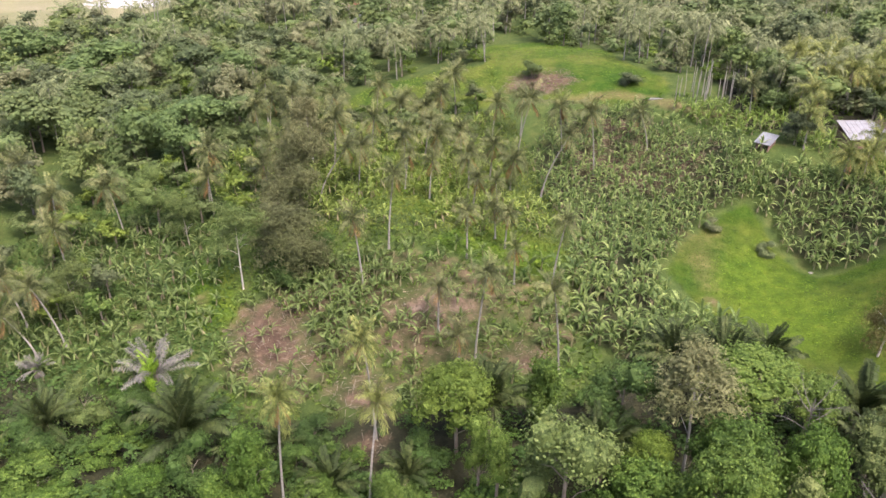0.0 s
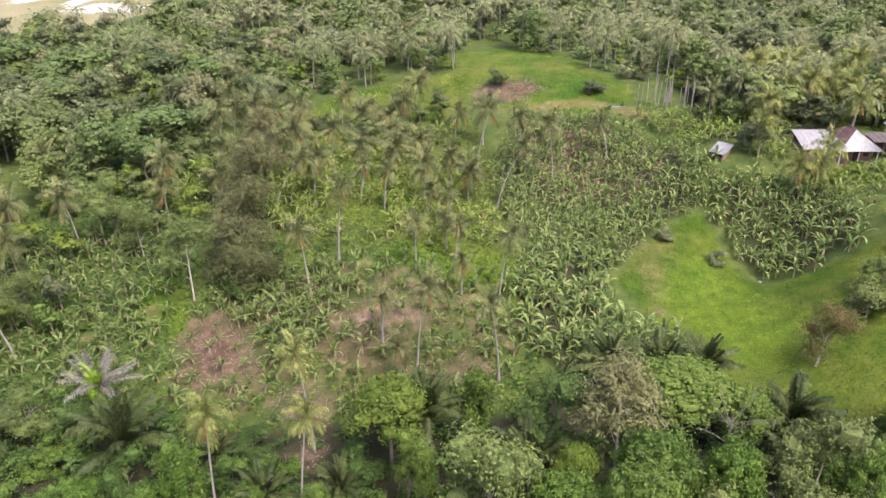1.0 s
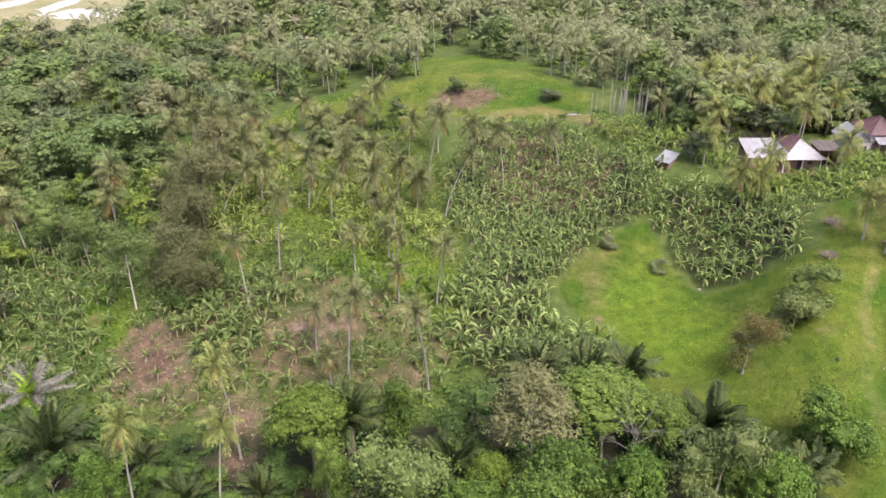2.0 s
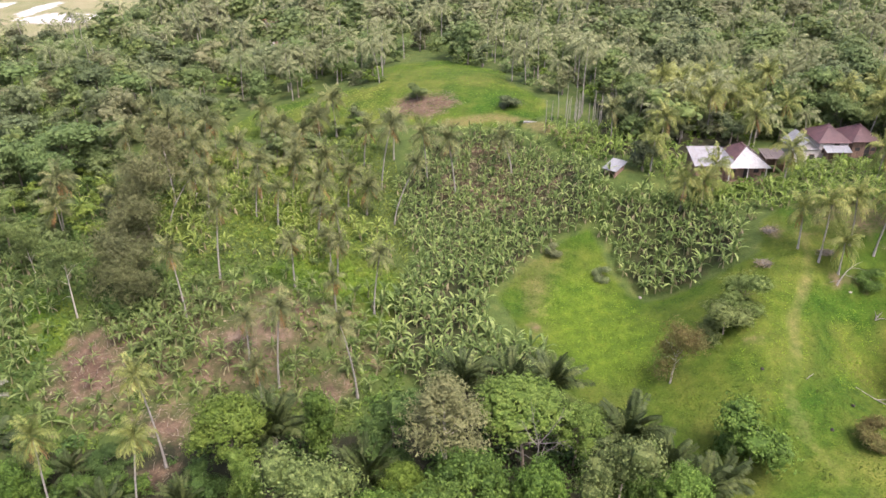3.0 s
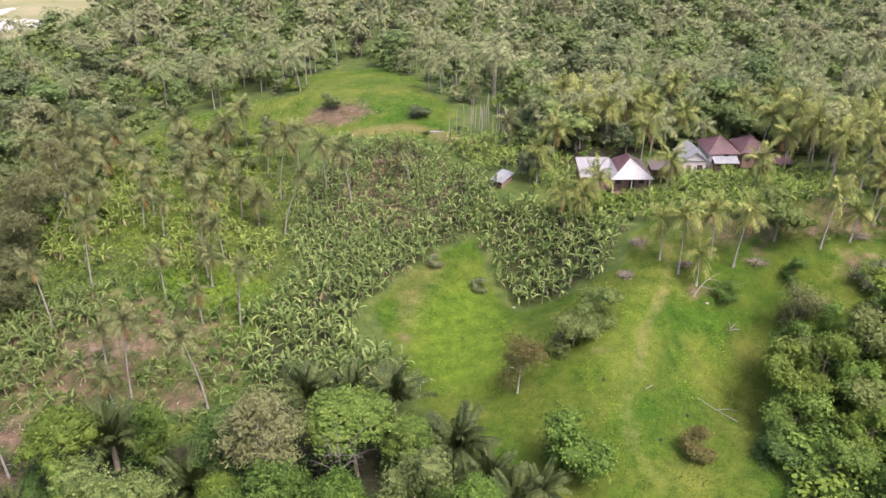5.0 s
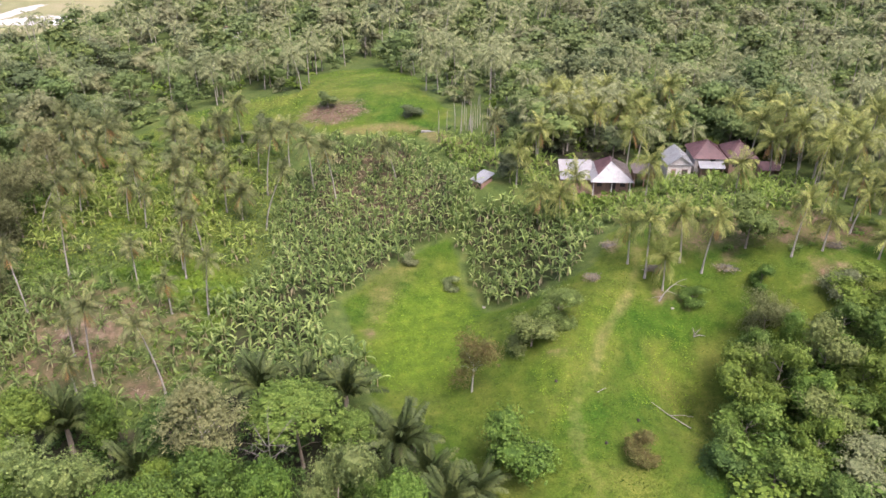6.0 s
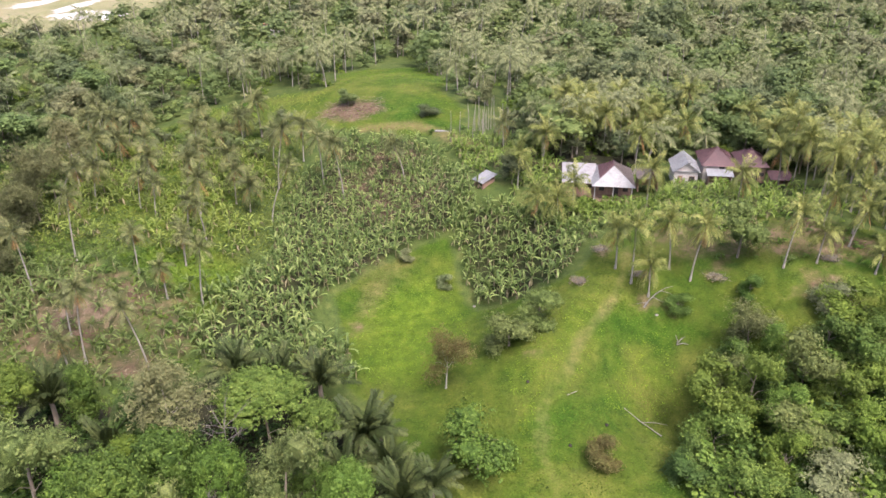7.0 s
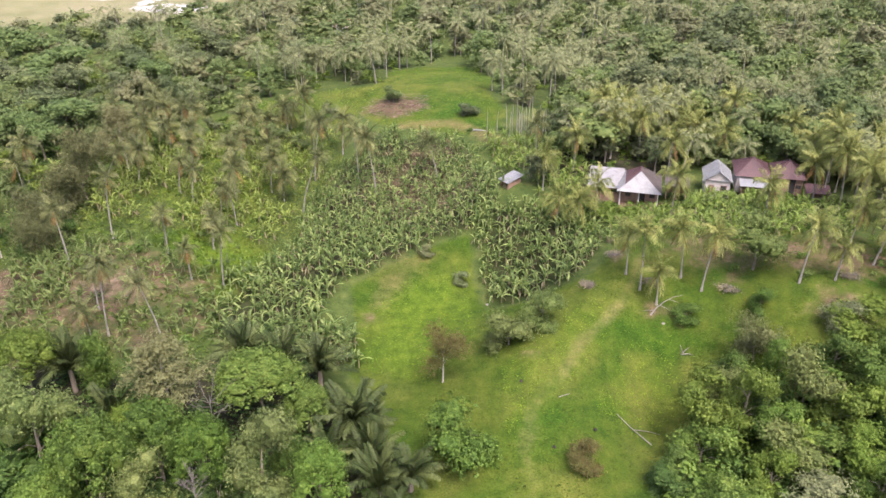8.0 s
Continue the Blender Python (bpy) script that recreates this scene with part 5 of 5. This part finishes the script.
OPEN = [FIELD, [(-210, 224), (-150, 236), (-100, 256), (-86, 285), (-99, 420), (-420, 420), (-420, 224)], LAWN, LAWN_LEFT, [(60, 118), (66, 140), (90, 146), (114, 151), (116, 118)], [(14, 162), (14, 170), (44, 172), (60, 150), (50, 140), (30, 160)], [(-42, 165), (14, 172), (14, 100), (-32, 100), (-60, 80), (-66, 115), (-44, 140)],
        [(14, 100), (14, 165), (60, 165), (60, 100)], [(50, 90), (60, 128), (118, 128), (135, 90)]]


def outside_open(x, y):
    ok = np.ones(len(x), bool)
    for p in OPEN:
        ok &= ~inside(p, x, y)
    return ok


def wood(name, label, category, spots, maker, mats):
    pcs, idx = [], []
    for x, y in spots:
        for piece, k in maker(x, y):
            pcs.append(piece)
            idx += [k] * len(piece[1])
    V, F = merge(pcs)
    ob = new(name, quad_mesh(name, V, F, mats, index=idx))
    tagged(ob, label, category, kind="stuff")


def far_tree_maker(pieces, h_lo, h_hi, leaf_kinds):
    def make(x, y):
        h = rng_f.uniform(h_lo, h_hi)
        w = h * rng_f.uniform(0.85, 1.3)
        z = ground_z(x, y)
        c = placed(pieces[int(rng_f.integers(len(pieces)))], x, y, z + h * 0.22, rng_f.uniform(0, 6.28), w, h * 0.78)
        return [(c, int(rng_f.integers(leaf_kinds))), (tube([(x, y, z - 0.2), (x, y, z + h * 0.5)], [0.2, 0.12], 5), leaf_kinds)]
    return make


def far_palm_maker(x, y):
    h = rng_f.uniform(5, 11.5)
    z = ground_z(x, y)
    dx, dy = rng_f.normal(0, 0.7, 2)
    c = placed((FAR_PALMS if y < 225 else FARTHER_PALMS)[int(rng_f.integers(5))], x + dx, y + dy, z + h, rng_f.uniform(0, 6.28), rng_f.uniform(0.9, 1.25))
    return [(c, 0), (tube([(x, y, z - 0.2), (x + dx * 0.3, y + dy * 0.3, z + h * 0.5), (x + dx, y + dy, z + h)], [0.17, 0.13, 0.1], 5), 1)]


SCRUB_TREES = [crown(75 + i, 7, 620, 0.074, "round", aspect=0.7, tuft=7, heart=2) for i in range(4)]
# the far leaves in both sets carry painted haze
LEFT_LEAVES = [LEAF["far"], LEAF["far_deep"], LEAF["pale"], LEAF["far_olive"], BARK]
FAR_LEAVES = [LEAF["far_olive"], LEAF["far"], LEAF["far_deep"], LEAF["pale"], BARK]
left_wood = lambda x, y: outside_open(x, y) & (x < -20 + (y - 200) * 0.1)
right_wood = lambda x, y: outside_open(x, y) & (x >= -20 + (y - 200) * 0.1)
near_band = [(-75, 100), (-140, 230), (200, 230), (140, 100)]
far_band = [(-140, 230), (-190, 330), (-190, 395), (245, 395), (225, 330), (200, 230)]
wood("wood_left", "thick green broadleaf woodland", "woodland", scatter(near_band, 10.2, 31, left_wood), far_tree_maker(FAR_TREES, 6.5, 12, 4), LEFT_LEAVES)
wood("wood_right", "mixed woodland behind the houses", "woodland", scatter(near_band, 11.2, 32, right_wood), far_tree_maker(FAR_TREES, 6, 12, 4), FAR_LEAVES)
wood("wood_far", "far woodland with haze painted into its leaf colours", "woodland", scatter(far_band, 14.5, 33, outside_open), far_tree_maker(FARTHER_TREES, 7, 12, 4), FAR_LEAVES)
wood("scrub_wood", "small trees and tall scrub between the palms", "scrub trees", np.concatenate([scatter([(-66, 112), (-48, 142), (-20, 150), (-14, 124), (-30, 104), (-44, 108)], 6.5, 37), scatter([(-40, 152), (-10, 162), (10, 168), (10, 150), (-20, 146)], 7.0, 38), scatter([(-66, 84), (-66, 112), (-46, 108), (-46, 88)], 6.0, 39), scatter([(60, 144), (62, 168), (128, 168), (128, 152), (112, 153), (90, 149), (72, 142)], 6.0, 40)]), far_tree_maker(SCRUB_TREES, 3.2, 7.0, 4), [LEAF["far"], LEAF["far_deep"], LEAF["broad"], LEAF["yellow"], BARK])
wood("palm_wood_left", "coconut palms standing above the woodland", "palm plantation", scatter(near_band, 18.0, 34, left_wood), far_palm_maker, [FROND_HAZED, PALM_BARK])
wood("palm_wood_right", "dense coconut plantation behind the houses", "palm plantation", scatter(near_band, 8.2, 35, right_wood), far_palm_maker, [FROND_HAZED, PALM_BARK])
wood("palm_wood_far", "distant coconut plantation", "palm plantation", scatter(far_band, 11.5, 36, outside_open), far_palm_maker, [FROND_HAZED, PALM_BARK])

# ---- undergrowth ----
LOW_SHRUBS = [crown(95 + i, 4, 110, 0.13, aspect=0.75, tuft=7) for i in range(4)]
SHRUBS = [crown(90 + i, 6, 240, 0.085, aspect=0.75, tuft=4) for i in range(4)]

FULL_SHRUBS = [crown(98 + i, 10, 1000, 0.052, aspect=0.7, heart=2) for i in range(4)]


def shrub_maker(lo, hi, kinds, shapes=SHRUBS):
    def make(x, y):
        h = rng_f.uniform(lo, hi)
        return [(placed(shapes[int(rng_f.integers(4))], x, y, ground_z(x, y) - 0.15 * h, rng_f.uniform(0, 6.28), h * rng_f.uniform(1.2, 1.9), h), int(rng_f.integers(kinds)))]
    return make


# mostly dark leaves: shade of the near wood put into the shrub colour
wood("undergrowth", "tangled green undergrowth below the near trees", "undergrowth", scatter(WOOD_NEAR, 3.9, 41), shrub_maker(1.2, 3.8, 3), [LEAF["dark"], LEAF["dark"], LEAF["broad"]])
wood("undergrowth", "dense shrubs and creepers coloured dark as the shade between trees", "undergrowth", scatter([(4, 44), (4, 61), (30, 61), (46, 59), (54, 56), (54, 44)], 4.2, 64), shrub_maker(3.5, 6.5, 3, FULL_SHRUBS), [LEAF["dark"], LEAF["dark"], LEAF["creeper"]])
wood("undergrowth", "leafy shrubs and creepers below the stout palms", "undergrowth", scatter([(-64, 64), (-57, 73), (-40, 72), (-28, 65), (-8, 66), (6, 65), (6, 54), (-32, 54), (-46, 64)], 3.7, 65), shrub_maker(1.6, 3.4, 3, FULL_SHRUBS), [LEAF["dark"], LEAF["broad"], LEAF["creeper"]])
wood("thicket", "low scrub between the palms and gardens", "scrub",
     np.concatenate([scatter(PALM_GROVE, 4.6, 42), scatter(GARDEN, 4.8, 43), scatter(CLEARING, 5.0, 44, not_bare), scatter([(40, 162), (48, 163), (64, 152), (72, 140), (69, 127), (62, 128), (60.5, 135), (53, 137)], 2.8, 45), scatter([(92, 100), (94, 116), (124, 122), (124, 104)], 4.0, 46), scatter(YARD, 2.4, 47), scatter([(58, 141), (62, 166), (128, 166), (128, 152), (112, 152), (90, 147), (70, 140)], 3.0, 48)]),
     shrub_maker(0.5, 1.5, 4, LOW_SHRUBS), [LEAF["broad"], LEAF["vine"], LEAF["yellow"], LEAF["pale"]])
# pale scrub added in the dark gaps, standing in for haze over them
open_floor = lambda x, y: outside_open(x, y) & (y > 148)
wood("wood_floor", "pale undergrowth added to lighten woodland gaps as haze would", "undergrowth", scatter(near_band, 8.6, 61, open_floor), shrub_maker(2.8, 5.5, 4, LOW_SHRUBS), [LEAF["far"], LEAF["far_olive"], LEAF["pale"], LEAF["yellow"]])
wood("wood_floor", "pale scrub added to lighten the farthest gaps as haze would", "undergrowth", scatter(far_band, 14.0, 62, outside_open), shrub_maker(4.5, 8.0, 4, LOW_SHRUBS), [LEAF["far"], LEAF["far_olive"], LEAF["pale"], LEAF["far"]])
wood("tall_undergrowth", "shrubs and saplings filling the wood beside the meadow", "undergrowth", scatter([(87, 60), (89, 76), (98, 88), (116, 93), (120, 60)], 3.8, 50), shrub_maker(3.0, 6.0, 3), [LEAF["broad"], LEAF["dome"], LEAF["yellow"]])
wood("house_hedge", "leafy crops and shrubs in front of the house", "shrubs", np.concatenate([scatter([(69, 125), (69.5, 128.0), (84.5, 127.2), (90, 131), (95, 136), (106, 135.4), (106, 133), (96, 132.5), (86, 125)], 1.5, 49)]), shrub_maker(1.8, 2.9, 3), [LEAF["pale"], LEAF["yellow"], LEAF["far_olive"]])


def herb_field(name, label, category, poly, per_m2, size, mat, seed, lift=0.06, keep=None, tilt=0.45):
    gap = 1 / math.sqrt(per_m2)
    xy = scatter(poly, gap, seed, keep)
    rng = np.random.default_rng(seed)
    z = heights(xy[:, 0], xy[:, 1]) + lift + rng.uniform(-0.05, 0.12, len(xy))
    V, F = leaves(np.stack([xy[:, 0], xy[:, 1], z], 1), np.tile([0.0, 0.0, 1.0], (len(xy), 1)), size, rng, 0.5, tilt)
    tagged(new(name, quad_mesh(name, V, F, mat)), label, category, kind="stuff")


off_track = lambda x, y: (edge_distance(TRACK, x, y, False) > 0.9) & not_bare(x, y) & ~np.any([inside(p, x, y) for p in LIME], axis=0)
herb_field("meadow_herbs", "low bright green herbs and grass covering the meadow", "grass", MEADOW, 7.0, 0.32, HERB, 51, 0.02, off_track, 0.3)
for poly in LIME[3:]:
    herb_field("meadow_herbs", "dense low lime-green herbs in the hollow of the meadow", "grass", poly, 7.0, 0.34, LIME_HERB, 55 + len(poly), 0.02, lambda x, y: (edge_distance(TRACK, x, y, False) > 0.9) & not_bare(x, y), 0.3)
not_cleared = lambda x, y: not_bare(x, y) & ~(inside(CLEARING, x, y) & (np.sin(x * 1.3) * np.sin(y * 1.1 + x * 0.4) > 0.1))
herb_field("weeds", "green weeds between the banana plants", "weeds", [(-30, 118), (-18, 108), (20, 104), (20, 74), (-30, 70)], 4.0, 0.6, LEAF["vine"], 52, 0.14, not_cleared, 0.9)
herb_field("weeds", "deep green weeds filling the banana garden", "weeds", [(-66, 70), (-66, 115), (-40, 152), (-30, 118), (-30, 70)], 4.0, 0.6, LEAF["dark"], 59, 0.14, not_bare, 0.9)
herb_field("weeds", "yellow-green weeds and grass under the palms", "weeds", [(-40, 152), (-20, 160), (14, 162), (20, 125), (20, 104), (-18, 106), (-30, 118)], 4.0, 0.55, WEED, 57, 0.12, not_bare, 0.8)
herb_field("lawn_grass", "short bright grass of the far clearing", "grass", LAWN, 2.0, 0.45, LIME_HERB, 53, 0.02, None, 0.2)
herb_field("lawn_grass", "grass under scattered palms beside the far clearing", "grass", LAWN_LEFT, 2.0, 0.5, WEED, 58, 0.03, None, 0.3)
herb_field("dry_litter", "dry leaves and straw on bare soil", "litter", [(-32, 64), (-32, 104), (16, 104), (16, 64)], 1.1, 0.42, STRAW, 54, 0.03, lambda x, y: ~not_bare(x, y))
herb_field("dry_litter", "dry brown banana leaves lying between old plants", "litter", OLD_GROVE, 1.6, 0.6, STRAW, 56, 0.25, None, 0.8)

# ---- small things ----
def stick(name, pts, radii, mat, label, category, group=""):
    rng = np.random.default_rng(len(label))
    ob = new(name, quad_mesh(name, *tube(pts, radii, 7, 0.12, rng), mat, True))
    return tagged(ob, label, category, group)


def on_ground(x, y, up=0.0):
    return (x, y, ground_z(x, y) + up)


def brush_heap(x, y, w, h, seed):
    """A low heap of cut twigs and dry leaves."""
    rng = np.random.default_rng(seed)
    c = np.array(on_ground(x, y))
    pcs = []
    for i in range(70):
        p = c + (rng.normal(0, w * 0.22), rng.normal(0, w * 0.16), rng.uniform(0.0, h))
        d = np.array([rng.normal(), rng.normal() * 0.6, rng.normal() * 0.15])
        d *= rng.uniform(0.4, 1.0) / np.linalg.norm(d)
        pcs.append(tube([p - d, p + (0, 0, 0.06), p + d], [0.02, 0.03, 0.015], 4))
    V, F = leaves(np.stack([c[0] + rng.normal(0, w * 0.24, 260), c[1] + rng.normal(0, w * 0.18, 260), c[2] + rng.uniform(0.0, h, 260)], 1), np.tile([0.0, 0.0, 1.0], (260, 1)), 0.3, rng, 0.5, 0.8)
    twigs = merge(pcs)
    ob = new("brush_heap", quad_mesh("brush_heap", *merge([twigs, (V, F)]), [TWIG, STRAW], index=[0] * len(twigs[1]) + [1] * len(F)))
    tagged(ob, "low heap of cut grey twigs on the grass", "brush heap", kind="stuff")


for n_, (x, y, w) in enumerate([(76.8, 108.4, 3.2), (73.5, 100.7, 3.2), (82.4, 101.2, 3.0), (93.2, 101.2, 3.2), (109.2, 103.6, 2.6)]):
    brush_heap(x, y, w, 0.4, 880 + n_)


def dead_tree():
    t = new("fallen_dead_tree")
    t.location = on_ground(82.6, 96.6)
    rng = np.random.default_rng(8)
    child("trunk", quad_mesh("trunk", *tube([(0, 0, -0.1), (0.7, 0.5, 0.9), (1.7, 1.2, 1.7), (3.0, 1.9, 2.3), (4.4, 2.6, 2.4)], [0.15, 0.1, 0.075, 0.05, 0.025], 8, 0.1, rng), DEAD_WOOD, True), t)
    for a in (((1.2, 0.8, 1.3), (2.4, 0.4, 1.0), (3.6, 0.3, 0.5)), ((0.5, 0.3, 0.6), (-0.5, 0.1, 0.6), (-1.4, 0.2, 0.2)), ((2.4, 1.5, 2.0), (3.0, 0.8, 2.3), (3.9, 0.4, 2.2))):
        child("branch", quad_mesh("branch", *tube(a, [0.055, 0.035, 0.015], 6, 0.1, rng), DEAD_WOOD, True), t)
    tagged(t, "bleached dead tree with bare forked branches", "dead tree")


dead_tree()


def bare_tree(name, x, y, top, spread, limbs, label, seed):
    """A leafless tree: a straight trunk and forked limbs fanning out near its top."""
    t = new(name)
    z = ground_z(x, y)
    h = top - z
    t.location = (x, y, z - 0.2)
    rng = np.random.default_rng(seed)
    stem = [(0, 0, 0), (0.1, 0.05, h * 0.45), (0.0, 0.1, h * 0.72), (0.1, 0.1, h * 0.9)]
    child("trunk", quad_mesh("trunk", *tube(stem, [0.15, 0.11, 0.07, 0.03], 8, 0.1, rng), TWIG, True), t)
    for i in range(limbs):
        a = i * 2.4 + rng.uniform(-0.3, 0.3)
        b = h * rng.uniform(0.62, 0.86)
        out = np.array([math.cos(a), math.sin(a), 0.0]) * spread * rng.uniform(0.6, 1.0)
        p0, p1, p2 = np.array([0.05, 0.08, b]), np.array([0.05, 0.08, b + h * 0.05]) + out * 0.5, np.array([0.05, 0.08, b + h * rng.uniform(0.06, 0.16)]) + out
        pieces = [tube([p0, p1, p2], [0.045, 0.03, 0.012], 6, 0.1, rng)]
        for k in range(7):
            s0 = p1 + (p2 - p1) * (k / 7)
            twig = s0 + rng.normal(0, 0.4, 3) * spread * 0.4 + out * 0.25 + (0, 0, 0.35)
            pieces.append(tube([s0, s0 * 0.5 + twig * 0.5 + (0, 0, 0.05), twig], [0.018, 0.012, 0.006], 4))
        child("branch", quad_mesh("branch", *merge(pieces), TWIG, True), t)
    return tagged(t, label, "dead tree", "bare trees")


bare_tree("bare_tree", 34.4, 57.6, 0.4, 3.0, 9, "leafless pale tree with branches fanning out", 21)
bare_tree("dead_snag", 36.9, 48.6, -2.6, 1.6, 16, "dead grey snag of tangled dry branches among the trees", 22)
stick("fallen_log", [on_ground(79.2, 80.4, 0.1), on_ground(81.3, 78.9, 0.22), on_ground(83.9, 77.2, 0.12)], [0.045, 0.065, 0.08], DEAD_WOOD, "long pale log lying in the meadow grass", "log", "logs")
stick("fallen_log", [on_ground(81.6, 79.0, 0.15), on_ground(83.4, 79.8, 0.2), on_ground(85.0, 80.1, 0.1)], [0.06, 0.05, 0.03], DEAD_WOOD, "pale side branch beside the long log", "log", "logs")
stick("fallen_log", [on_ground(71.6, 79.0, 0.08), on_ground(72.9, 80.0, 0.1)], [0.06, 0.05], DEAD_WOOD, "short pale stick in the grass", "log", "logs")
stump = new("stump")
stump.location = on_ground(87.4, 93.0)
for a in (((0, 0, -0.2), (0.0, 0.0, 0.6), (-0.4, 0.1, 1.5)), ((0, 0, 0.2), (0.5, 0.1, 0.9), (0.9, 0.2, 1.3)), ((0.1, 0, 0.0), (0.8, 0.1, 0.2), (1.6, -0.2, 0.25))):
    child("branch", quad_mesh("branch", *tube(a, [0.1, 0.07, 0.03], 7, 0.1, np.random.default_rng(3)), DEAD_WOOD, True), stump)
tagged(stump, "forked bleached stump standing in the meadow", "stump")
for n_, (x, y) in enumerate([(66.4, 80.5), (76.7, 76.0), (72.0, 71.5)]):
    bm = bmesh.new()
    bmesh.ops.create_icosphere(bm, subdivisions=2, radius=0.24)
    for v in bm.verts:
        v.co *= 1 + 0.25 * noise.noise(v.co * 3 + Vector((n_, 0, 0)))
        v.co.z *= 0.8
    ob = part("charred_stump", bm, BLACK, None)
    ob.location = on_ground(x, y, 0.1)
    tagged(ob, "small charred black stump in the grass", "stump", "charred stumps")
for n_, (x, y, r) in enumerate([(57.0, 106.0, 0.35), (84.5, 96.0, 0.3)]):
    bm = bmesh.new()
    bmesh.ops.create_icosphere(bm, subdivisions=2, radius=r)
    for v in bm.verts:
        v.co *= 1 + 0.3 * noise.noise(v.co * 1.7 + Vector((n_ * 5, 0, 0)))
        v.co.z *= 0.35
    ob = part("rock", bm, DEAD_WOOD, None)
    ob.location = on_ground(x, y, 0.02)
    tagged(ob, "flat pale rock half sunk in the turf", "rock", "rocks")
# thin bare poles of a half-cleared row
for n_ in range(40):
    rng = np.random.default_rng(900 + n_)
    x, y = 47 + rng.uniform(0, 27), 155 + rng.uniform(0, 8)
    h = rng.uniform(4.2, 7.2)
    z = ground_z(x, y)
    ob = new("pole", quad_mesh("pole", *tube([(0, 0, -0.2), (rng.normal(0, 0.08), 0, h * 0.5), (rng.normal(0, 0.15), rng.normal(0, 0.1), h)], [0.09, 0.08, 0.05], 6), PALM_BARK, True))
    ob.location = (x, y, z)
    tagged(ob, "thin bare pale trunk standing among others in a row", "pole", "bare poles in a row")
# brushwood on the cleared patches
pcs = []
rng = np.random.default_rng(66)
for poly, gap in ((BARE[0], 1.0), (BARE[1], 1.3), (BARE[4], 1.2), (BARE[5], 1.0), (BARE[6], 0.8), (BARE[2], 1.3)):
    for x, y in scatter(poly, gap, 60):
        a, ln, r = rng.uniform(0, 6.28), rng.uniform(0.5, 1.8), rng.uniform(0.015, 0.04)
        z = ground_z(x, y) + rng.uniform(0.03, 0.4)
        dz = rng.normal(0, 0.18)
        pcs.append(tube([(x - math.cos(a) * ln / 2, y - math.sin(a) * ln / 2, z - dz), (x, y, z + 0.05), (x + math.cos(a) * ln / 2, y + math.sin(a) * ln / 2, z + dz)], [r, r * 0.9, r * 0.5], 4))
tagged(new("brushwood", quad_mesh("brushwood", *merge(pcs), BARK)), "cut dry branches littering the cleared soil", "brushwood", kind="stuff")
